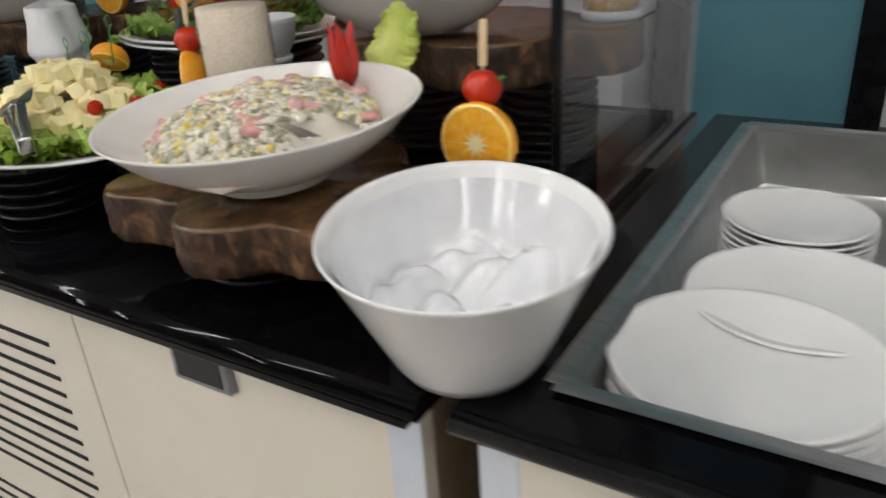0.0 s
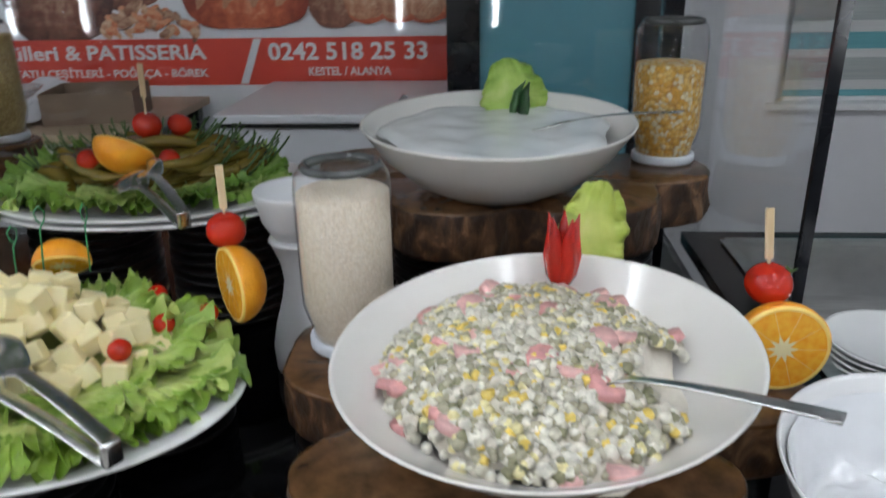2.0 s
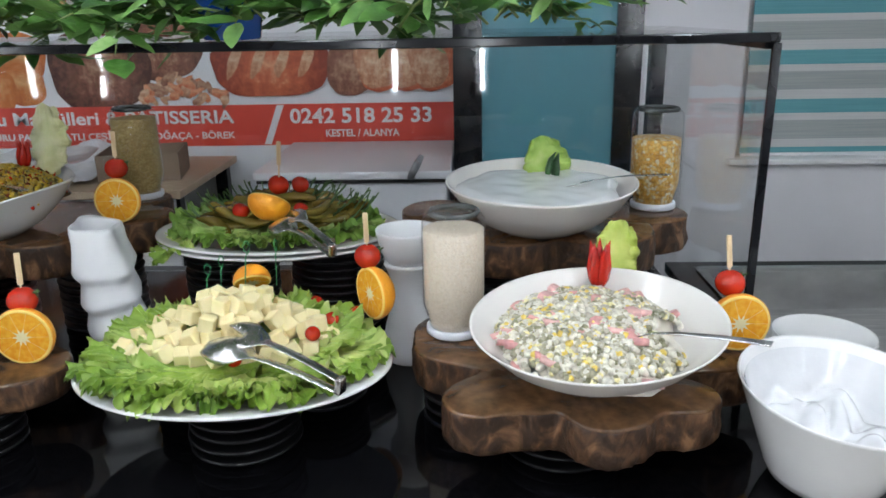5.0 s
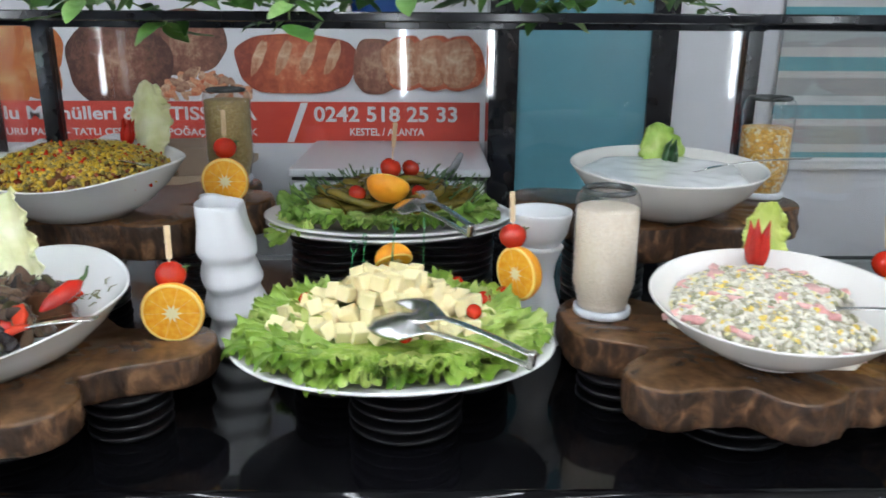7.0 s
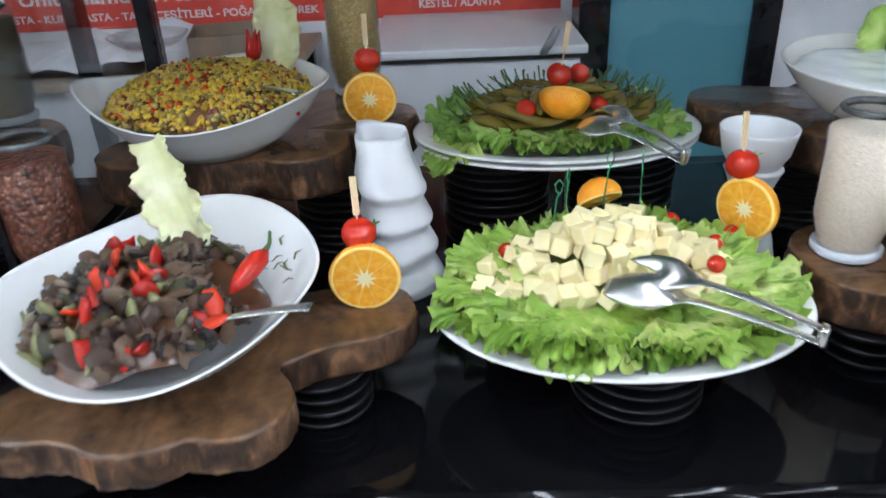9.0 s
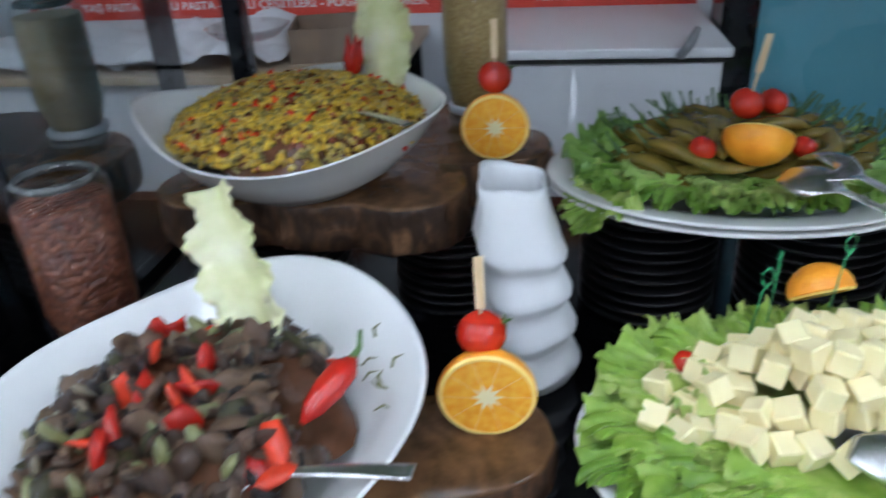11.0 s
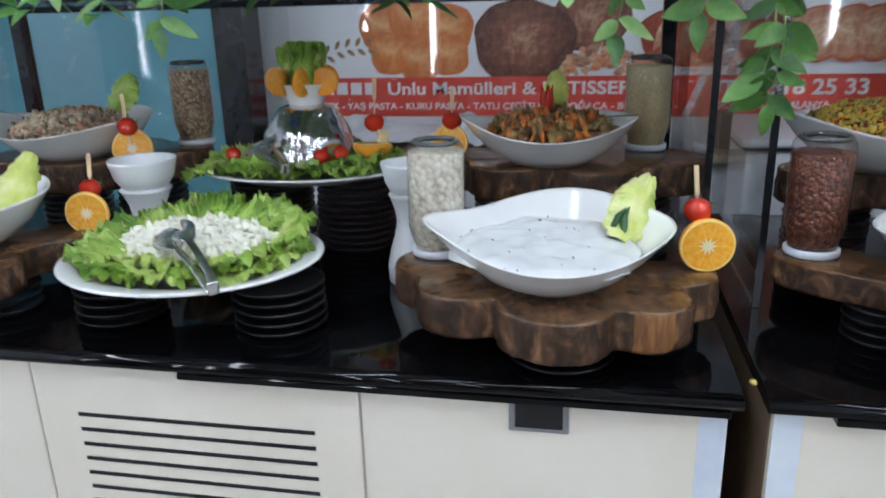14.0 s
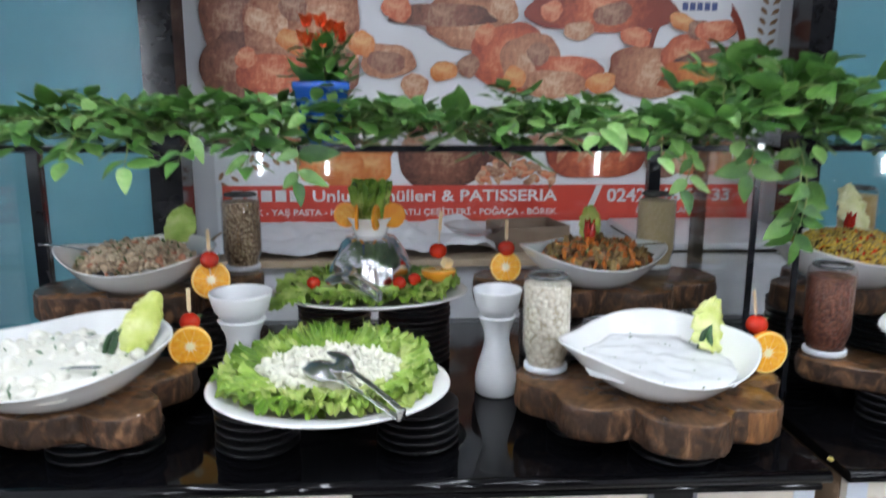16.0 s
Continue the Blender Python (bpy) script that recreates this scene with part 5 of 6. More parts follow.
def heap(name, cx, cy, z, rx, ry, h, base_mat, pieces, label, seed=0, cut=None, base_bump=0.002, tilt=0.0, flat=0.0, split=()):
    """A mound with pieces strewn over it: pieces is a list of (prototype, size, count, material, sink)."""
    rng = np.random.default_rng(seed)
    verts, faces, mi = [], [], []
    n, rows = 48, 14

    def height(x, y):
        q = min(1.0, (x / rx) ** 2 + (y / ry) ** 2)
        hh = h * ((1 - q) ** 0.6 if not flat else 1 - q * flat) + base_bump * 2.2 * noise.noise(Vector((x * 40, y * 40, seed)))
        if cut and (x - cut[0]) ** 2 + (y - cut[1]) ** 2 < cut[2] ** 2 + 0.0004 * noise.noise(Vector((x * 60, y * 60, 1))):
            hh = -0.0035
        return hh

    def place(x, y, zz):
        return (x, y * math.cos(tilt) - zz * math.sin(tilt), zz * math.cos(tilt) + y * math.sin(tilt))
    for k in range(rows):
        for i in range(n):
            a = 2 * math.pi * i / n
            f = k / (rows - 1)
            wob = 1 + 0.06 * math.sin(3 * a + seed) + 0.04 * math.sin(7 * a + seed * 2)
            x, y = rx * f * wob * math.cos(a), ry * f * wob * math.sin(a)
            verts.append(place(x, y, height(x, y) - (0.006 if k == rows - 1 else 0)))
    for k in range(rows - 1):
        for i in range(n):
            j = (i + 1) % n
            faces.append((k * n + i, k * n + j, (k + 1) * n + j, (k + 1) * n + i))
            mi.append(0)
    mats, loose = [base_mat], []
    for proto, size, count, mat, sink in pieces:
        shared = mesh_from(split[0], (proto[0]).tolist(), proto[1], mat) if split and size > 0.007 else None
        if mat not in mats:
            mats.append(mat)
        slot = mats.index(mat)
        vs, fs = proto
        for _ in range(count):
            a, f = rng.uniform(0, 2 * math.pi), math.sqrt(rng.uniform(0, 1)) * 1.02
            x, y = rx * f * math.cos(a), ry * f * math.sin(a)
            hh = height(x, y)
            if hh < -0.003:
                continue
            s = size * rng.uniform(0.75, 1.2)
            e = Euler(rng.uniform(0, 6.28, 3)).to_matrix()
            if sink < 0:
                e = Euler((rng.uniform(-.5, .5), rng.uniform(-.5, .5), rng.uniform(0, 6.28))).to_matrix()
            w = (np.array(e) @ (vs * s).T).T
            p = place(x, y, hh + abs(sink) * s)
            if shared:
                loose.append((shared, Matrix.Translation(p) @ e.to_4x4() @ Matrix.Diagonal((s, s, s, 1)), split[1] if mat is M["redstrip_one"] else split[0]))
                continue
            o = len(verts)
            verts.extend((w + np.array(p)).tolist())
            faces.extend([[o + q for q in fc] for fc in fs])
            mi.extend([slot] * len(fs))
    ob = put(name, mesh_from(name, verts, faces, mats, mi), None, pose(cx, cy, z))
    for me, m, nm in loose:
        put(nm, me, ob, m)
    return tagged(ob, label, "salad", kind="" if split else "stuff")


BALL, CUBE, DISC, STRIP = blob_proto("ball"), blob_proto("cube"), blob_proto("disc"), blob_proto("strip")
LUMPS = [blob_proto("lump", s) for s in range(3)]
SLICES = [blob_proto("slice", s) for s in range(3)]
M["mayo"] = noisy("mayonnaise", [(0.3, (0.62, 0.57, 0.48)), (0.7, (0.78, 0.73, 0.64))], 60, 4, 0.3, 0.3, 120)
M["peas"] = islands("peas_and_corn", [(0.0, (0.42, 0.39, 0.28)), (0.22, (0.58, 0.55, 0.45)), (0.42, (0.29, 0.28, 0.17)), (0.52, (0.78, 0.75, 0.66)), (0.84, (0.80, 0.60, 0.14)), (0.91, (0.82, 0.74, 0.40))], 0.3, 0.2)
M["sausage"] = islands("pink_sausage", [(0.0, (0.70, 0.34, 0.33)), (0.5, (0.76, 0.45, 0.43))], 0.35, 0.2)
M["cornmix"] = islands("corn_mix", [(0.0, (0.50, 0.31, 0.015)), (0.36, (0.62, 0.43, 0.04)), (0.58, (0.18, 0.14, 0.03)), (0.78, (0.48, 0.36, 0.10)), (0.95, (0.22, 0.04, 0.015))], 0.32, 0.2)
M["mushdark"] = islands("dried_tomato_bits", [(0.0, (0.16, 0.03, 0.012)), (0.5, (0.09, 0.04, 0.015))], 0.25, 0.2)
M["redstrip"] = islands("pepper_strips", [(0.0, (0.55, 0.03, 0.012)), (0.5, (0.66, 0.07, 0.02)), (0.85, (0.45, 0.02, 0.01))], 0.2, 0.1)
M["mush_one"] = islands("mushroom", [(0.0, (0.095, 0.050, 0.030)), (0.28, (0.16, 0.090, 0.054)), (0.46, (0.035, 0.022, 0.018)), (0.60, (0.21, 0.125, 0.072)), (0.86, (0.070, 0.062, 0.022)), (0.95, (0.42, 0.34, 0.22))], 0.10, 0.8, True, Coat_Weight=0.5)
M["redstrip_one"] = islands("pepper_piece", [(0.0, (0.45, 0.016, 0.008)), (0.5, (0.56, 0.04, 0.012)), (0.85, (0.34, 0.012, 0.006))], 0.16, 0.1, True)
M["sauce"] = noisy("brown_sauce", [(0.3, (0.06, 0.025, 0.012)), (0.7, (0.14, 0.06, 0.03))], 30, 4, 0.15, 0.2)
M["stew"] = islands("carrot_stew", [(0.0, (0.50, 0.14, 0.02)), (0.3, (0.20, 0.12, 0.04)), (0.55, (0.30, 0.20, 0.07)), (0.75, (0.12, 0.05, 0.02)), (0.88, (0.6, 0.2, 0.03))], 0.28, 0.2)
M["grain"] = islands("grain_salad", [(0.0, (0.50, 0.38, 0.26)), (0.4, (0.62, 0.50, 0.36)), (0.7, (0.34, 0.24, 0.16)), (0.9, (0.45, 0.2, 0.12))], 0.4, 0.2)
M["yogurt"] = noisy("white_yogurt", [(0.3, (0.74, 0.76, 0.77)), (0.7, (0.82, 0.83, 0.83))], 20, 4, 0.22, 0.14, 28, Coat_Weight=0.3)
M["dill"] = islands("chopped_dill", [(0.0, (0.16, 0.24, 0.14)), (0.5, (0.28, 0.36, 0.26))], 0.5)
M["cream"] = noisy("creamy_salad", [(0.3, (0.72, 0.70, 0.60)), (0.7, (0.80, 0.79, 0.72))], 35, 5, 0.3, 0.5, 70)
M["herb"] = islands("herbs", [(0.0, (0.08, 0.12, 0.03)), (0.5, (0.16, 0.16, 0.06))], 0.4)

heap("pea_salad", -.508, .496, 1.0495, .109, .104, .030, M["mayo"], [(BALL, .0045, 1700, M["peas"], .35), (CUBE, .0042, 420, M["peas"], .35), (BALL, .0042, 420, M["mayo"], .3), (DISC, .0112, 40, M["sausage"], -.1)],
     "creamy salad of peas, corn and pink sausage", 5, (.105, -.02, .040), 0.002, 0.115)
heap("corn_salad", -1.425, .825, 1.145, .130, .124, .044, M["sauce"], [(BALL, .0036, 2600, M["cornmix"], .4), (STRIP, .0028, 480, M["cornmix"], .4), (CUBE, .0045, 70, M["mushdark"], .3), (STRIP, .004, 60, M["redstrip"], .3)],
     "heaped yellow corn salad with red pepper bits", 6)
heap("mushroom_salad", -1.405, .478, 1.044, .106, .112, .027, M["sauce"], [(SLICES[0], .0115, 80, M["mush_one"], .5), (SLICES[1], .0090, 90, M["mush_one"], .6), (LUMPS[1], .0080, 115, M["mush_one"], .4), (LUMPS[2], .0115, 24, M["mush_one"], .5), (SLICES[2], .0150, 13, M["redstrip_one"], .7), (SLICES[1], .0105, 12, M["redstrip_one"], .7), (STRIP, .0072, 26, M["herb"], .6)],
     "dark mushroom salad with red pepper in sauce", 7, (.09, .02, .035), split=("mushroom", "pepper_piece"))
heap("carrot_stew", -1.955, .84, 1.132, .106, .10, .034, M["sauce"], [(STRIP, .0075, 130, M["stew"], .4), (LUMPS[0], .010, 90, M["stew"], .3), (CUBE, .008, 60, M["stew"], .4), (STRIP, .004, 60, M["herb"], .8)],
     "brown vegetable stew with carrot pieces", 8)
heap("grain_salad", -2.89, .85, 1.134, .112, .108, .036, M["grain"], [(BALL, .0042, 900, M["grain"], .4), (LUMPS[1], .009, 70, M["grain"], .3), (STRIP, .004, 80, M["herb"], .5)],
     "beige grain salad with bits of meat", 9)
heap("yogurt_dip", -1.942, .488, 1.0435, .122, .134, .007, M["yogurt"], [(STRIP, .0013, 26, M["dill"], .1)], "lumpy white yogurt with cucumber and dill", 10, None, 0.0022, 0.0, 0.5)
heap("creamy_salad", -2.91, .50, 1.046, .14, .145, .022, M["cream"], [(LUMPS[0], .012, 40, M["cream"], -.0), (LUMPS[1], .008, 60, M["cream"], -.05), (STRIP, .003, 30, M["dill"], .5)], "creamy white salad heaped in the bowl", 11, None, 0.003)
heap("plain_yogurt", -.537, .824, 1.152, .124, .122, .004, M["yogurt"], [], "smooth white yogurt with spoon marks", 12, None, 0.0012, 0.043, 0.3)
heap("crumbled_cheese", -2.475, .55, 1.005, .125, .085, .030, M["white_cheese"], [(LUMPS[0], .008, 160, M["white_cheese"], .3), (STRIP, .0055, 160, M["white_cheese"], .6), (CUBE, .006, 80, M["white_cheese"], .4)], "crumbled white cheese on lettuce", 13)

# herbs and oil on the empty rim of the mushroom bowl
for k in range(9):
    rnd = random.Random(k + 70)
    x, y = -1.295 + rnd.uniform(-.018, .03), .50 + rnd.uniform(-.03, .08)
    tagged(put("herb_sprig", tube_mesh("herb_sprig", [(0, 0, 0), (.006, .004, .002), (.013, .002, .001)], [.0012, .0016, .0004], M["herb"], 5, 0.5), None, pose(x, y, 1.046 + 0.33 * abs(x + 1.33), 0, -22, rnd.uniform(0, 360))), "wilted herb sprig stuck to the bowl", "herb", "herb sprigs in the bowl")


# ---------------------------------------------------------------- peppers
M["pickle"] = noisy("pickled_pepper", [(0.3, (0.085, 0.075, 0.010)), (0.55, (0.17, 0.125, 0.020)), (0.8, (0.27, 0.16, 0.03))], 22, 4, 0.18, 0.15, 60, seed_by_object=True)


def pepper_mesh(seed):
    rnd = random.Random(seed)
    b = rnd.uniform(-.02, .02)
    pts, rad = [], []
    for i in range(10):
        u = i / 9
        pts.append((u * 0.098, b * math.sin(u * 3), 0.005 * math.sin(u * 5 + seed)))
        rad.append(0.0074 * (0.55 + 0.9 * math.sin(math.pi * (0.2 + u * 0.62))) * (1 - u ** 5 * 0.8))
    me = tube_mesh("pickled_pepper", pts, rad, M["pickle"], 9, 0.7)
    return me


def stem_mesh(seed):
    return tube_mesh("stem", [(0, 0, 0), (-.010, .002, .005), (-.020, .004 * (seed - 1), .014), (-.026, .006 * (seed - 1), .020)], [.003, .0013, .0011, .0014], M["stalk"], 6)


def pepper_pile():
    rnd = random.Random(5)
    bodies, stems = [pepper_mesh(s) for s in range(4)], [stem_mesh(s) for s in range(3)]
    for i in range(84):
        a = rnd.uniform(-0.7, math.pi + 0.7)
        f = rnd.uniform(0.35, 1.0)
        x, y = -.962 + .150 * f * math.cos(a), .918 + .095 * f * math.sin(a)
        z = 1.084 + 0.040 * (1 - f) + rnd.uniform(0, .014)
        e = empty("pickled_pepper", pose(x, y, z, rnd.uniform(-20, 20), rnd.uniform(-6, 10), math.degrees(math.atan2(.86 - y, -.962 - x)) + rnd.uniform(-38, 38)), "olive green pickled pepper piled on lettuce", "pepper", "pickled peppers on the plate")
        put("flesh", bodies[i % 4], e)
        put("stem", stems[i % 3], e)


pepper_pile()
for x, y, z, s in ((-.962, .905, 1.142, .95), (-.930, .925, 1.138, .8), (-1.012, .85, 1.112, .75), (-.915, .85, 1.114, .65)):
    tagged(put("tomato", TOM, None, pose(x, y, z, 15, 20, 40) @ Matrix.Diagonal((s, s, s, 1))), "small red tomato on the pickled peppers", "tomato", "tomatoes on the pepper plate")
tagged(put("pick", PICK, None, pose(-.962, .905, 1.128, 8, 6, 0)), "bamboo pick standing in a tomato", "pick")


# ---------------------------------------------------------------- upright garnishes
def garnish_leaf(base, top, width, mat, seed, label, yaw=0.0):
    base, top = Vector(base), Vector(top)
    d = top - base
    x = d.normalized()
    side = Vector((math.cos(radians(yaw)), math.sin(radians(yaw)), 0))
    side = (side - x * side.dot(x)).normalized()
    m = Matrix((x, side, x.cross(side))).transposed().to_4x4()
    me = leaf_mesh("garnish_leaf", d.length, width, mat, 0.050, 0.18, seed, 48, 21, 4)
    ob = put("garnish_leaf", me, None, Matrix.Translation(base) @ m)
    so = ob.modifiers.new("thick", "SOLIDIFY")
    so.thickness = 0.0015
    return tagged(ob, label, "garnish", "upright garnish leaves")


garnish_leaf((-.464, .612, 1.062), (-.447, .652, 1.146), .058, M["heart_leaf"], 1, "pale green lettuce heart leaf standing in salad")
garnish_leaf((-.505, .895, 1.138), (-.530, .925, 1.214), .078, M["celery"], 2, "green romaine leaf standing in yogurt", 10)
garnish_leaf((-1.43, .630, 1.160), (-1.372, .560, 1.040), .062, M["endive"], 3, "pale endive leaf standing in mushroom salad", -15)
garnish_leaf((-1.345, .90, 1.165), (-1.365, .955, 1.275), .062, M["endive"], 4, "pale endive leaf standing in corn salad")
garnish_leaf((-1.848, .50, 1.052), (-1.806, .585, 1.118), .062, M["heart_leaf"], 5, "pale endive leaf lying on the bowl rim", 25)
garnish_leaf((-2.80, .52, 1.050), (-2.758, .57, 1.145), .058, M["heart_leaf"], 6, "pale endive leaf standing in creamy salad", 20)
garnish_leaf((-2.83, .90, 1.165), (-2.815, .95, 1.235), .065, M["celery"], 7, "green lettuce leaf standing in grain salad")
garnish_leaf((-1.955, .885, 1.160), (-1.95, .92, 1.235), .045, M["heart_leaf"], 8, "pale lettuce heart leaf standing in stew")


def pepper_tulip(x, y, z, h, label, lean=0):
    """A red pepper cut into upright petals."""
    e = empty("pepper_tulip", pose(x, y, z, 0, lean, 0), label, "garnish", "red pepper tulips")
    for k in range(5):
        t = h / .062
        pts = [(0, 0, 0), (.005 * t, 0, h * .2), (.0085 * t, 0, h * .45), (.0095 * t, 0, h * .75), (.013 * t, 0, h)]
        put("petal", tube_mesh("petal", pts, [.006 * t, .0088 * t, .0082 * t, .0045 * t, .0005], M["pepper_red"], 8, 1.0), e, pose(0, 0, 0, 0, 0, 72 * k + 10))


pepper_tulip(-.484, .598, 1.072, .062, "red pepper cut as a tulip in pea salad")
pepper_tulip(-1.385, .905, 1.175, .045, "red pepper cut as a tulip in corn salad", 8)
pepper_tulip(-1.965, .86, 1.165, .05, "red pepper cut as a tulip in stew")
ob = empty("chilli_pepper", pose(-1.318, .462, 1.066), "shiny red pointed pepper with green stalk on mushroom salad", "pepper")
put("flesh", tube_mesh("flesh", [(0, 0, 0), (.005, .012, .004), (.012, .027, .009), (.019, .041, .014), (.024, .050, .017)], [.002, .0085, .0115, .0110, .004], M["pepper_red"], 14, 0.8), ob)
put("stalk", tube_mesh("stalk", [(.023, .048, .017), (.027, .056, .022), (.026, .066, .030)], [.0035, .0022, .0016], M["stalk"], 7), ob, None, "green stalk")
for x, y, z, yaw in ((-.520, .893, 1.152, 0), (-.508, .885, 1.151, 30), (-1.845, .515, 1.048, 20), (-1.857, .522, 1.048, -25), (-2.815, .505, 1.06, 0), (-2.826, .512, 1.06, -30)):
    ob = put("cucumber_fan", tube_mesh("cucumber_fan", [(0, 0, 0), (.002, 0, .012), (.004, 0, .024), (.010, 0, .034)], [.007, .009, .007, .001], M["cucumber"], 8, 0.45), None, pose(x, y, z, -15, 0, yaw) @ Matrix.Diagonal((1.45, 1.2, 1.2, 1)))
    tagged(ob, "dark green cucumber skin fan in white dip", "garnish", "cucumber skin fans")


# ---------------------------------------------------------------- jars
def kernels(name, cols, scale, rough=0.35, bump=0.8, gap=(0.35, 0.3, 0.25)):
    m = principled(name, cols[0], rough)
    nt, b = tree(m)
    tc = nt.nodes.new("ShaderNodeTexCoord")
    v = add(nt, "ShaderNodeTexVoronoi", Scale=scale)
    nt.links.new(tc.outputs["Object"], v.inputs["Vector"])
    sp = nt.nodes.new("ShaderNodeSeparateColor")
    nt.links.new(v.outputs["Color"], sp.inputs[0])
    k = len(cols)
    r = ramp(nt, [(i / k, c) for i, c in enumerate(cols)], True)
    nt.links.new(sp.outputs[0], r.inputs[0])
    # shade between the grains, painted in: colour darkens away from each cell's centre
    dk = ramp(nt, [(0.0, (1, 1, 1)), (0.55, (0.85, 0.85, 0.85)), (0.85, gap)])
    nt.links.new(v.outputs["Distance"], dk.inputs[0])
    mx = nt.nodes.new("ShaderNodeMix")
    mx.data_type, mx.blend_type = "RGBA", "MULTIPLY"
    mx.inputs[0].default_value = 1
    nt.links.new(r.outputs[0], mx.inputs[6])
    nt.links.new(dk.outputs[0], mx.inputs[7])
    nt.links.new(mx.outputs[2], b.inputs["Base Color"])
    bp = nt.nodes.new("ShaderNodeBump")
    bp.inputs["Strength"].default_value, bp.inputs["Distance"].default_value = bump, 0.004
    bp.invert = True
    nt.links.new(v.outputs["Distance"], bp.inputs["Height"])
    nt.links.new(bp.outputs[0], b.inputs["Normal"])
    return m


M["k_rice"] = kernels("rice_grains", [(0.88, 0.76, 0.60), (0.92, 0.82, 0.68), (0.90, 0.79, 0.64)], 420, 0.5, 0.3, (0.8, 0.78, 0.75))
M["k_corn"] = kernels("popcorn_kernels", [(0.80, 0.46, 0.09), (0.86, 0.58, 0.18), (0.76, 0.40, 0.06), (0.90, 0.80, 0.54)], 200, 0.35, 0.6, (0.6, 0.5, 0.4))
M["k_paste"] = kernels("brown_lentils", [(0.50, 0.36, 0.13), (0.58, 0.44, 0.18), (0.46, 0.33, 0.12)], 330, 0.4, 0.4, (0.7, 0.65, 0.6))
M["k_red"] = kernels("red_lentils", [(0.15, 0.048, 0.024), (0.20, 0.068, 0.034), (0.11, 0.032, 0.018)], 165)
M["k_bean"] = kernels("white_beans", [(0.70, 0.66, 0.54), (0.78, 0.74, 0.62), (0.68, 0.62, 0.50)], 125, 0.35, 0.6, (0.55, 0.5, 0.42))
M["k_bulgur"] = kernels("bulgur", [(0.64, 0.52, 0.29), (0.70, 0.58, 0.35), (0.58, 0.46, 0.24)], 420, 0.45, 0.4, (0.75, 0.7, 0.65))
M["k_seed"] = kernels("mixed_seeds", [(0.42, 0.30, 0.18), (0.55, 0.42, 0.27), (0.30, 0.20, 0.12)], 180)
M["lid"] = noisy("white_jar_lid", [(0.3, (0.62, 0.66, 0.72)), (0.7, (0.72, 0.75, 0.80))], 20, 3, 0.3)


M["thick_glass"] = noisy("thick_glass_rim", [(0.3, (0.03, 0.033, 0.034)), (0.7, (0.12, 0.125, 0.125))], 30, 3, 0.05, 0.1)


def jar(x, y, z, content, fill, label, r=0.042, h=0.168, lean=0.0, yaw=0.0):
    """A preserving jar standing on its lid."""
    e = empty("glass_jar", pose(x, y, z, lean, 0, yaw), label, "jar", "upturned glass jars beside the bowls")
    put("lid", lathe_mesh("lid", [(0, 0), (r * .86, 0), (r * .9, .002), (r * .9, .009), (r * .86, .0105), (0, .0105)], M["lid"], 40), e)
    prof = [(r * .80, .0106), (r * .82, .02), (r * .93, .031), (r, .044), (r, h - .022), (r * .96, h - .009), (r * .82, h - .001), (r * .74, h), (r * .70, h - .004), (0, h - .0055)]
    put("glass", lathe_mesh("glass", prof, M["jar_glass"], 40), e)
    put("base_rim", lathe_mesh("base_rim", [(r * .66, h - .002), (r * .70, h + .001), (r * .78, h + .0015), (r * .84, h - .001), (r * .80, h - .005), (r * .68, h - .006), (r * .66, h - .002)], M["thick_glass"], 40, caps=False), e)
    t = .044 + (h - .05) * fill
    q = r - .0022
    pr = [(0, .011), (r * .77, .011), (r * .79, .02), (q * .91, .031), (q, .044), (q, t - .012 if fill > .95 else t)]
    if fill > .95:
        pr += [(q * .94, t - .001), (q * .8, t + .0005), (0, t + .001)]
    else:
        pr += [(q * .97, t + .001), (q * .5, t + .003), (0, t + .002)]
    put("contents", lathe_mesh("contents", pr, content, 40), e)
    return e


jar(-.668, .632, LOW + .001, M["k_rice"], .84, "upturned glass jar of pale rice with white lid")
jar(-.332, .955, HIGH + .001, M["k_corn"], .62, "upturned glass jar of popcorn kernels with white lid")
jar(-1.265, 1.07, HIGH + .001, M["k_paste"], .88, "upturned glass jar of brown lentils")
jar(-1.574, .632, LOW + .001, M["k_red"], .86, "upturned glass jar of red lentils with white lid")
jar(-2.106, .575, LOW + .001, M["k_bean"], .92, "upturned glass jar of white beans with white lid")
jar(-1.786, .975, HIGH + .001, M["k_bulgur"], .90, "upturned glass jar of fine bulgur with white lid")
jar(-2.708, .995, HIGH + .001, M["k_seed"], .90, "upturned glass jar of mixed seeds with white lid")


# ---------------------------------------------------------------- vases
def waisted_vase(x, y, label, wide=1.0):
    prof = [(0, .002), (.036, 0), (.040, .004), (.041, .03), (.036, .055), (.027, .085), (.0235, .105), (.0255, .125), (.034, .1485), (.036, .151), (.0345, .1535), (.040, .172), (.0455, .198), (.0465, .2035), (.0455, .205), (.0435, .203), (.038, .175), (.028, .155), (0, .15)]
    ob = empty("waisted_vase", pose(x, y, TOP + .0005), label, "vase", "white waisted vases")
    put("base", lathe_mesh("base", prof[:11] + [(.030, .1545), (0, .1545)], M["matte_china"], 48, wide, wide), ob)
    put("cup", lathe_mesh("cup", [(0, .1548), (.030, .1548)] + prof[11:16] + [(.038, .175), (.030, .160), (0, .157)], M["matte_china"], 48, wide, wide), ob)
    return ob


waisted_vase(-.738, .748, "matt white waisted china vase on the counter")
waisted_vase(-2.176, .70, "matt white waisted china vase on the counter")
waisted_vase(-2.652, .70, "broad matt white china vase on the counter", 1.24)


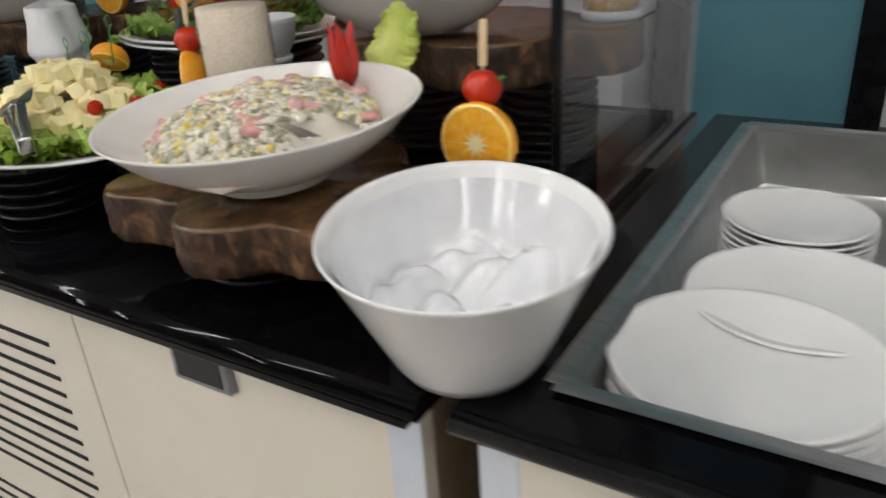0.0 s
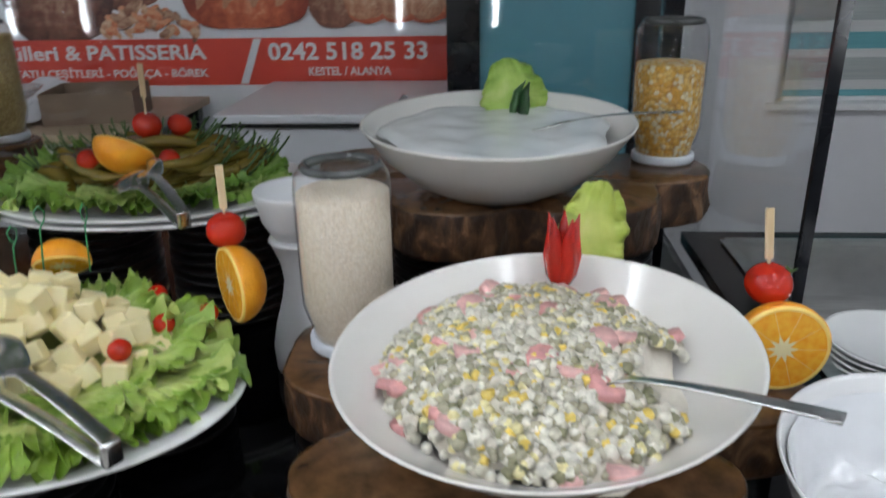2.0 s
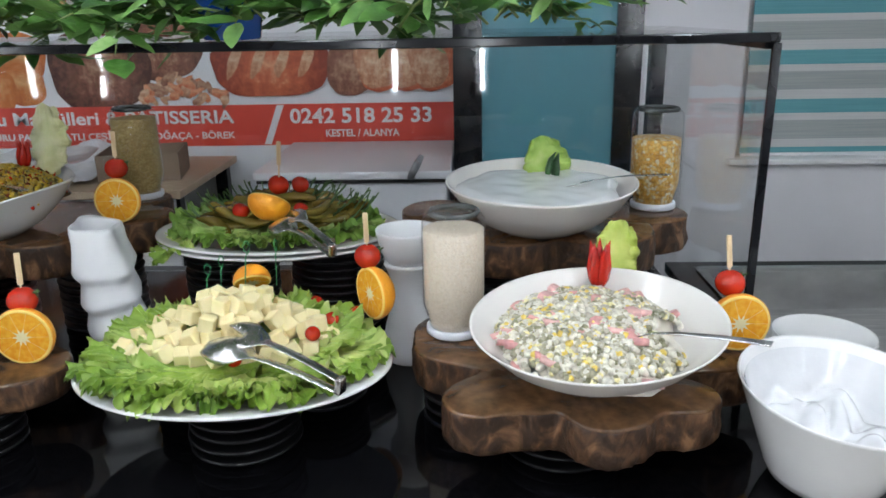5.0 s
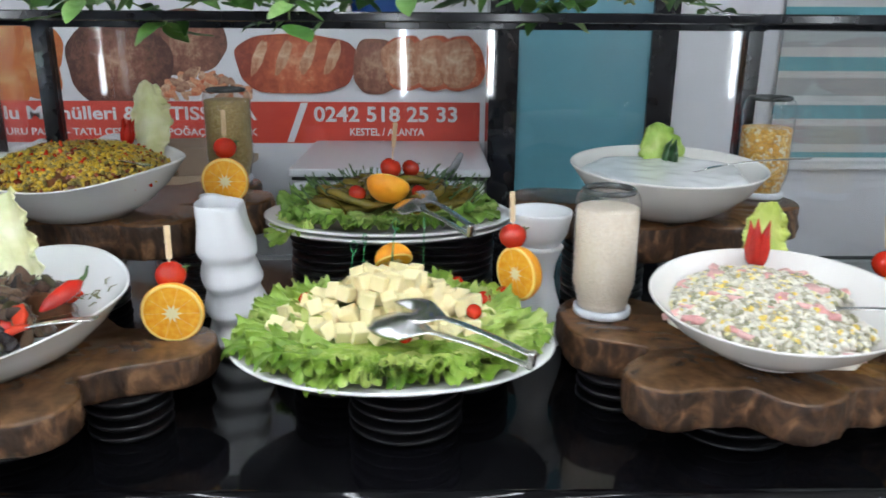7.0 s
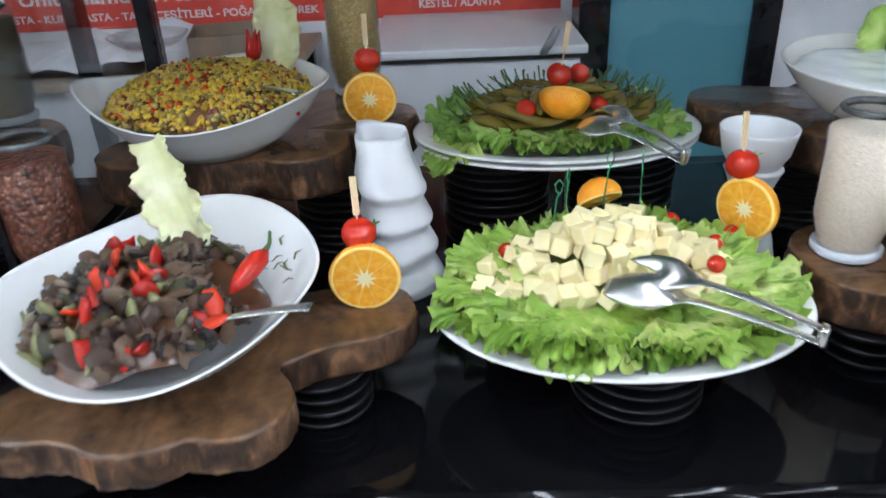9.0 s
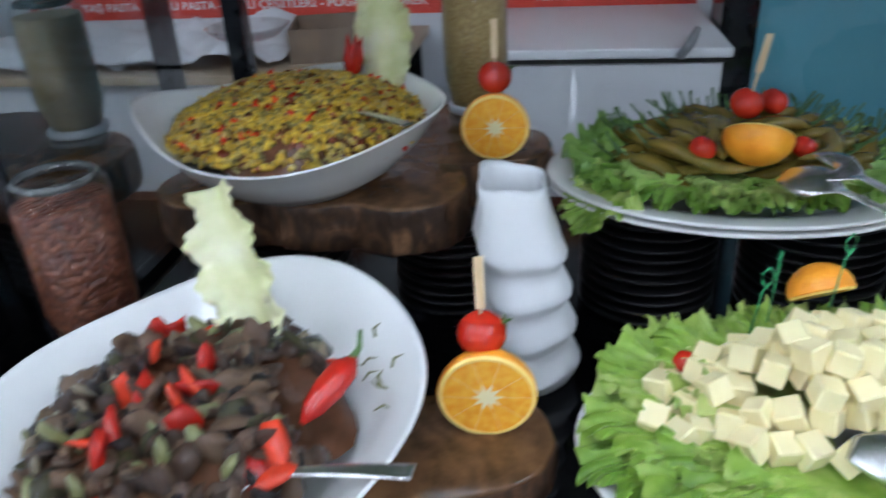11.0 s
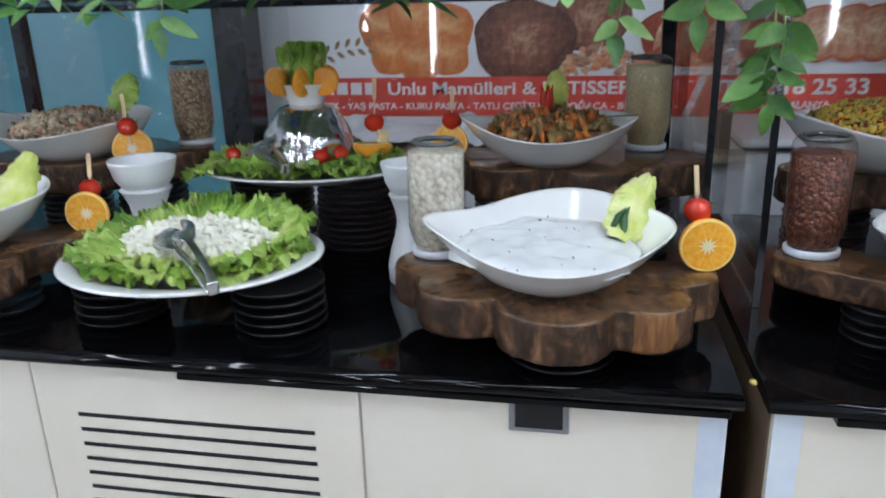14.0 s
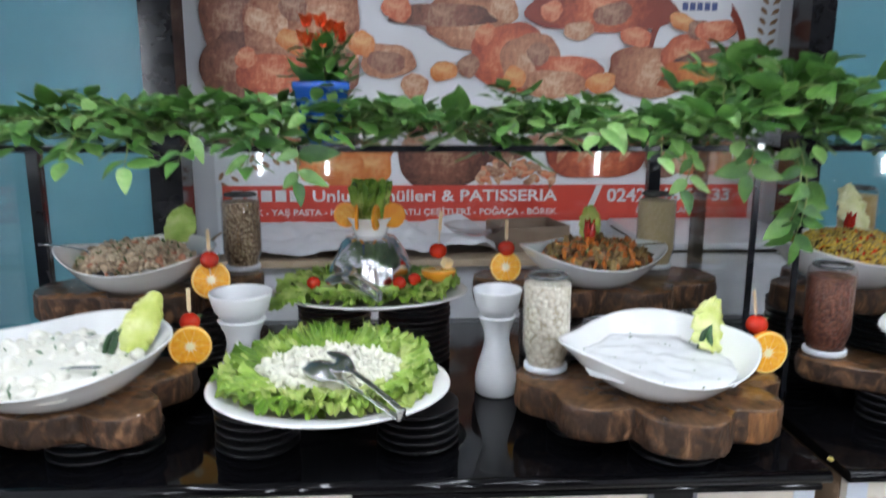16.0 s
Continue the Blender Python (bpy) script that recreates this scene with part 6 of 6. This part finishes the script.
def twisted_vase():
    """A leaning vase of stacked square-ish collars, each turned a little."""
    nu, verts, faces = 44, [], []
    prof = [(.034, .0), (.037, .006)]
    for s in range(4):
        z0 = .008 + s * .044
        prof += [(.0405, z0 + .003), (.0450, z0 + .010), (.0460, z0 + .0145), (.0445, z0 + .020), (.0405, z0 + .033), (.0380, z0 + .042)]
    prof += [(.036, .192), (.035, .205), (.0335, .2135), (.0315, .2145), (.0295, .21), (.028, .15)]
    for k, (r, z) in enumerate(prof):
        tw, lean = z * 3.5, z * 0.10
        for i in range(nu):
            a = 2 * math.pi * i / nu
            rr = r * (1 + (0.05 + 0.10 * (z / .21) ** 3) * math.cos(4 * (a + tw)))
            scal = 0.009 * math.cos(a - 0.6 - z * 9)
            verts.append((rr * math.cos(a) - lean * 1.1, rr * math.sin(a) + lean * 0.6, z + scal * (1 if 2 < k < len(prof) - 3 else 0)))
    for k in range(len(prof) - 1):
        for i in range(nu):
            j = (i + 1) % nu
            faces.append((k * nu + i, k * nu + j, (k + 1) * nu + j, (k + 1) * nu + i))
    faces.append(tuple(range(nu - 1, -1, -1)))
    ob = put("twisted_vase", mesh_from("twisted_vase", verts, faces, M["matte_china"]), None, pose(-1.175, .735, TOP + .0005))
    tagged(ob, "matt white china vase of stacked twisted collars", "vase")


twisted_vase()

# ---------------------------------------------------------------- foil centrepiece
M["foil"] = noisy("crumpled_foil", [(0.3, (0.62, 0.63, 0.64)), (0.7, (0.8, 0.8, 0.81))], 30, 3, 0.14, 0.25, 60, metal=1.0)


def foil_centrepiece():
    e = empty("foil_centrepiece", pose(-2.42, .90, 1.062), "foil-wrapped dome with a white cup of lettuce and orange wedges", "centrepiece")
    n, rows, verts, faces = 60, 16, [], []
    for k in range(rows):
        p = k / (rows - 1)
        r0 = 0.088 * math.cos(p * 1.12) ** 0.8 if p < 1 else 0.03
        for i in range(n):
            a = 2 * math.pi * i / n
            w = noise.noise(Vector((math.cos(a) * 3, math.sin(a) * 3, p * 3))) * 0.10 + 0.05 * abs(noise.noise(Vector((math.cos(a) * 9, math.sin(a) * 9, p * 5))))
            r = r0 * (1 + w)
            verts.append((r * math.cos(a), r * math.sin(a), 0.118 * p ** 0.85))
    for k in range(rows - 1):
        for i in range(n):
            j = (i + 1) % n
            faces.append((k * n + i, k * n + j, (k + 1) * n + j, (k + 1) * n + i))
    put("foil_dome", mesh_from("foil_dome", verts, faces, M["foil"]), e, None, "crumpled silver foil")
    cup = lathe_mesh("cup", [(0, 0), (.030, 0), (.032, .003), (.038, .02), (.050, .042), (.0505, .044), (.048, .043), (.036, .02), (0, .012)], M["china"], 40)
    put("cup", cup, e, pose(0, 0, .112), "small white cup")
    tuft = leaf_mesh("tuft_leaf", 0.098, 0.036, M["heart_green"], 0.07, 0.06, 31, 14, 9, 3)
    rnd = random.Random(4)
    for k in range(40):
        a = rnd.uniform(0, 360)
        rr = rnd.uniform(0.004, 0.036)
        put("tuft_leaf", tuft, e, pose(rr * math.cos(radians(a)), rr * math.sin(radians(a)), .135, rnd.uniform(-25, 25), 0, a) @ pose(0, 0, 0, 0, -90 + rnd.uniform(-4, 12), 0))
    for k, a in enumerate((195, 240, 285, 335, 60)):
        sl = put("orange_wedge", lathe_mesh("orange_wedge", [(0, -.003), (.023, -.003), (.026, -.002), (.026, .002), (.023, .003), (0, .003)], M["rind"], 28), e, pose(.052 * math.cos(radians(a)), .052 * math.sin(radians(a)), .160, 90, 0, a + 180 + (30 if k % 2 else -30)))
        put("wedge_flesh", lathe_mesh("wedge_flesh", [(0, .0), (.021, .0), (.0215, -.0004)], M["wedge_flesh"], 28), sl, pose(0, 0, .0033))
    return e


M["wedge_flesh"] = noisy("orange_wedge_flesh", [(0.3, (0.76, 0.28, 0.015)), (0.7, (0.86, 0.5, 0.08))], 120, 4, 0.25, 0.2)
foil_centrepiece()
ob = empty("orange_half", pose(-2.28, .852, 1.112), "half orange with cheese and tomato on lettuce", "garnish")
half_orange_parts(ob, pose(0, 0, 0, -96, 0, 0), 0.036, 0.7)
put("tomato", TOM, ob, pose(0, .02, .036))
put("pick", PICK, ob, pose(0, .02, .03, 4, 4, 0))
put("cheese_lump", CUBES[1], ob, pose(.018, .008, .012, 20, 10, 30))
for x, y, z in ((-2.53, .80, 1.10), (-2.36, .80, 1.098), (-2.33, .82, 1.10)):
    tagged(put("tomato", TOM, None, pose(x, y, z, 20, 20, 0) @ Matrix.Diagonal((.75, .75, .75, 1))), "small red tomato on the lettuce by the foil", "tomato", "tomatoes round the foil centrepiece")

tagged(put("corn_crumb", mesh_from("corn_crumb", (LUMPS[0][0] * 0.005).tolist(), LUMPS[0][1], M["cornmix"]), None, pose(-1.688, .395, TOP + .004)), "fallen yellow corn kernel on the counter edge", "crumb")

# ---------------------------------------------------------------- behind the counter
M["cabinet_white"] = noisy("white_enamel", [(0.3, (0.66, 0.66, 0.69)), (0.7, (0.74, 0.74, 0.77))], 4, 4, 0.35, 0.03)
M["table_wood"] = noisy("beige_table_top", [(0.3, (0.36, 0.27, 0.18)), (0.7, (0.48, 0.37, 0.26))], 6, 6, 0.45, 0.1, 60, (1, 10, 1))
M["paper"] = noisy("white_paper_sheet", [(0.3, (0.70, 0.71, 0.75)), (0.7, (0.80, 0.80, 0.83))], 6, 5, 0.6, 0.2, 40)
M["card"] = noisy("brown_cardboard", [(0.3, (0.16, 0.11, 0.075)), (0.7, (0.24, 0.17, 0.12))], 10, 5, 0.7, 0.1)


def back_table():
    t = empty("work_table", pose(0, 0, 0), "beige work table behind the buffet", "table")
    box("tabletop", -3.2, -1.62, 2.14, 2.80, .822, .850, M["table_wood"], t, 0.003)
    box("front_panel", -3.16, -1.66, 2.18, 2.20, .08, .820, M["cabinet_white"], t, 0.002)
    for x in (-3.17, -1.70):
        for y in (2.205, 2.74):
            box("leg", x, x + .05, y, y + .05, 0, .820, M["frame"], t, 0.003)


back_table()


def crumpled_sheet(x0, x1, y0, y1, z, seed, h, label):
    nx, ny, verts, faces = 44, 22, [], []
    for i in range(nx + 1):
        for j in range(ny + 1):
            u, v = i / nx, j / ny
            x, y = x0 + (x1 - x0) * u, y0 + (y1 - y0) * v
            q = Vector((x * 4, y * 4, seed))
            edge = min(1, 6 * min(u, 1 - u, v + .1, 1 - v))
            zz = h * (0.25 + 0.9 * abs(noise.noise(q)) + 0.4 * abs(noise.noise(q * 2.7)) + 0.12 * noise.noise(q * 7)) * (0.35 + 0.65 * edge)
            verts.append((x + .02 * noise.noise(q * 1.3), y, z + max(0.001, zz)))
    for i in range(nx):
        for j in range(ny):
            a = i * (ny + 1) + j
            faces.append((a, a + ny + 1, a + ny + 2, a + 1))
    ob = put("paper_sheet", mesh_from("paper_sheet", verts, faces, M["paper"]), None)
    return tagged(ob, label, "paper", "crumpled papers on the work table")


crumpled_sheet(-3.15, -2.45, 2.16, 2.75, .851, 2.0, .075, "crumpled white paper sheets on the work table")
crumpled_sheet(-2.50, -1.98, 2.16, 2.72, .852, 5.0, .10, "crumpled white paper sheets on the work table")
bx = empty("cardboard_box", pose(-1.84, 2.40, .851, 0, 0, 12), "open brown cardboard box on the work table", "box")
for nm, a in (("box_front", (-.14, .14, -.12, -.115, 0, .10)), ("box_back", (-.14, .14, .115, .12, 0, .10)), ("box_side", (-.14, -.135, -.114, .114, 0, .10)), ("box_side", (.135, .14, -.114, .114, 0, .10)), ("box_floor", (-.134, .134, -.114, .114, 0, .005))):
    box(nm, *a, M["card"], bx)
ob = put("glass_dish", lathe_mesh("glass_dish", [(0, 0), (.08, 0), (.09, .004), (.125, .035), (.122, .036), (.088, .008), (0, .005)], M["jar_glass"], 40), None, pose(-2.07, 2.25, .935))
tagged(ob, "shallow clear glass dish lying on the papers", "dish")

cab = empty("white_cabinet", pose(0, 0, 0), "white enamel cabinet with a dark top edge behind the buffet", "cabinet")
box("body", -1.36, -.72, 2.20, 2.80, .02, .858, M["cabinet_white"], cab, 0.006)
box("top", -1.38, -.70, 2.18, 2.82, .872, .900, M["cabinet_white"], cab, 0.006)
box("seal", -1.37, -.71, 2.19, 2.81, .859, .871, M["slot"], cab)
hd = put("handle", tube_mesh("handle", [(-.84, 2.17, .88), (-.82, 2.15, .92), (-.80, 2.17, .955)], [.012, .014, .01], M["grey_plastic"], 8), cab)

# ---------------------------------------------------------------- greenery on the guards
M["twig_leaf"] = leafy("fresh_green_leaf", (0.025, 0.085, 0.015), (0.07, 0.18, 0.028), (0.17, 0.31, 0.08), 0.45)
M["twig_pale"] = leafy("pale_green_leaf", (0.08, 0.18, 0.04), (0.18, 0.33, 0.09), (0.32, 0.46, 0.19), 0.45)
M["twig_stem"] = noisy("green_twig", [(0.3, (0.10, 0.16, 0.04)), (0.7, (0.2, 0.24, 0.08))], 30, 3, 0.5)


def leaflet_mesh(name, length, width, mat, seed):
    nu, nv, verts, faces = 10, 5, [], []
    for i in range(nu + 1):
        u = i / nu
        h = width / 2 * math.sin(math.pi * u ** 0.8) ** 0.85 * (1 - 0.25 * u) + 0.0006
        for j in range(nv):
            v = (j / (nv - 1)) * 2 - 1
            verts.append((length * u, h * v, 0.22 * abs(h * v) + length * (0.10 * math.sin(u * 2.6 + seed) - 0.12 * u * u) + 0.002 * noise.noise(Vector((u * 4, v * 2, seed)))))
    for i in range(nu):
        for j in range(nv - 1):
            a = i * nv + j
            faces.append((a, a + nv, a + nv + 1, a + 1))
    return mesh_from(name, verts, faces, mat)


LEAFLETS = [leaflet_mesh("leaflet", L, W, m, s) for s, (L, W, m) in enumerate(((.052, .027, M["twig_leaf"]), (.044, .023, M["twig_leaf"]), (.058, .026, M["twig_pale"]), (.048, .028, M["twig_pale"]), (.066, .036, M["twig_leaf"])))]
STEMS = {}


def twig(m, pairs, seed, dark=False, sag=0.0, scale=1.0):
    rnd = random.Random(seed)
    ln = 0.030 * pairs
    key = (pairs, round(sag, 2))
    if key not in STEMS:
        STEMS[key] = tube_mesh("stem", [(ln * u, 0.012 * math.sin(u * 3), 0.02 * math.sin(u * 3) - sag * u * u) for u in (0, .2, .4, .6, .8, 1)], [.0022, .002, .0017, .0014, .0011, .0006], M["twig_stem"], 5)
    e = empty("leafy_twig", m, "fresh green leafy twig lying on the glass guard", "twig", "leafy twigs on the glass guards")
    put("stem", STEMS[key], e)
    for k in range(pairs):
        u = (k + 0.6) / pairs
        for s in (-1, 1):
            me = rnd.choice(LEAFLETS[:2] + LEAFLETS[4:] if dark else LEAFLETS)
            sc = scale * rnd.uniform(0.75, 1.1)
            put("leaf", me, e, pose(ln * u, 0.012 * math.sin(u * 3), 0.02 * math.sin(u * 3) - sag * u * u, rnd.uniform(-35, 35), rnd.uniform(-25, 30), s * rnd.uniform(42, 75)) @ Matrix.Diagonal((sc, sc, sc, 1)))
    put("leaf", rnd.choice(LEAFLETS), e, pose(ln, 0.002, 0.003 - sag, 0, rnd.uniform(-10, 30), 0))
    return e


def greenery():
    rnd = random.Random(21)
    k = 100
    for x0, x1, n in ((-3.15, -1.70, 165), (-1.64, -0.52, 90)):
        for i in range(n):
            x = x0 + (x1 - x0) * (i + rnd.random()) / n
            y = rnd.choice((rnd.uniform(.655, .76), rnd.uniform(.70, .95)))
            yaw = rnd.choice((rnd.uniform(-30, 30), rnd.uniform(150, 210), rnd.uniform(-130, -50)))
            twig(pose(x, y, GZ + .010 + rnd.uniform(0, .030), rnd.uniform(-15, 15), rnd.uniform(-26, 4), yaw), rnd.choice((3, 4, 4, 5)), k, rnd.random() < .65, rnd.choice((0, .01, .02, .03)), 0.98)
            k += 1
    # sprays that hang over the front rail
    for x, yaw, rx in ((-2.62, -80, 18), (-2.56, -60, 42), (-2.70, -100, 14), (-1.93, -88, 12), (-1.87, -80, 62), (-1.10, -60, 4), (-2.90, -85, 12), (-2.83, -70, 22)):
        twig(pose(x, .655, GZ + .014, 0, rx, yaw), 3, k, False, .02)
        k += 1
    # the thick bunch at the joint of the guards
    for i in range(34):
        twig(pose(-1.66 + rnd.uniform(-.10, .12), .68 + rnd.uniform(0, .16), GZ + .02 + rnd.uniform(0, .05), rnd.uniform(-20, 20), rnd.uniform(-50, 0), rnd.uniform(0, 360)), 4, k, True, 0, 1.15)
        k += 1
    for dx, dy, rx, p in ((.004, -.012, 85, 5), (.014, -.016, 87, 6), (-.07, -.01, 80, 2)):
        twig(pose(-1.674 + dx, .655 + dy, GZ + .01, 0, rx, -90 + dx * 400), p, k, True, 0, 0.95)
        k += 1
    # a lone spray at the end of the right guard
    twig(pose(-.56, .70, GZ + .03, 0, -12, 2), 5, k, True)
    twig(pose(-.50, .90, GZ + .02, 0, -8, 10), 5, k + 1, True)


greenery()

M["blue_pot"] = noisy("blue_glazed_pot", [(0.3, (0.012, 0.07, 0.36)), (0.7, (0.02, 0.10, 0.44))], 12, 4, 0.22, 0.03, Coat_Weight=0.4)
M["petal_red"] = noisy("orange_red_petal", [(0.3, (0.60, 0.05, 0.015)), (0.7, (0.75, 0.14, 0.03))], 30, 4, 0.4, 0.1)


def flower_pot(x, y):
    p = put("flower_pot", lathe_mesh("flower_pot", [(0, 0), (.036, 0), (.038, .002), (.049, .092), (.0525, .096), (.0525, .106), (.050, .108), (.047, .105), (.045, .095), (0, .09)], M["blue_pot"], 44), None, pose(x, y, GZ + .001))
    tagged(p, "glossy blue flower pot standing on the glass guard", "flower pot", "blue flower pots")
    f = empty("flower_bunch", pose(x, y, GZ + .092), "bunch of orange-red flowers with dark leaves in the blue pot", "flowers", "flower bunches in the pots")
    rnd = random.Random(int(abs(x) * 100))
    petal = leaflet_mesh("petal", .030, .022, M["petal_red"], 1.0)
    for k in range(11):
        a, sp = rnd.uniform(0, 6.28), rnd.uniform(.01, .065)
        top = Vector((sp * math.cos(a), sp * math.sin(a), rnd.uniform(.07, .115)))
        put("stem", tube_mesh("stem", [(0, 0, 0), (top.x * .4, top.y * .4, top.z * .55), tuple(top)], [.002, .0018, .0015], M["twig_stem"], 5), f)
        for q in range(6):
            put("petal", petal, f, Matrix.Translation(top) @ pose(0, 0, 0, 0, -62 + rnd.uniform(-10, 10), 60 * q) @ Matrix.Diagonal((1, 1, 1, 1)))
    for k in range(60):
        a = rnd.uniform(0, 360)
        put("leaf", LEAFLETS[(0, 1, 4)[k % 3]], f, pose(.02 * math.cos(radians(a)), .02 * math.sin(radians(a)), rnd.uniform(.0, .075), 0, rnd.uniform(-65, 12), a))


flower_pot(-.963, .735)
flower_pot(-2.497, .735)
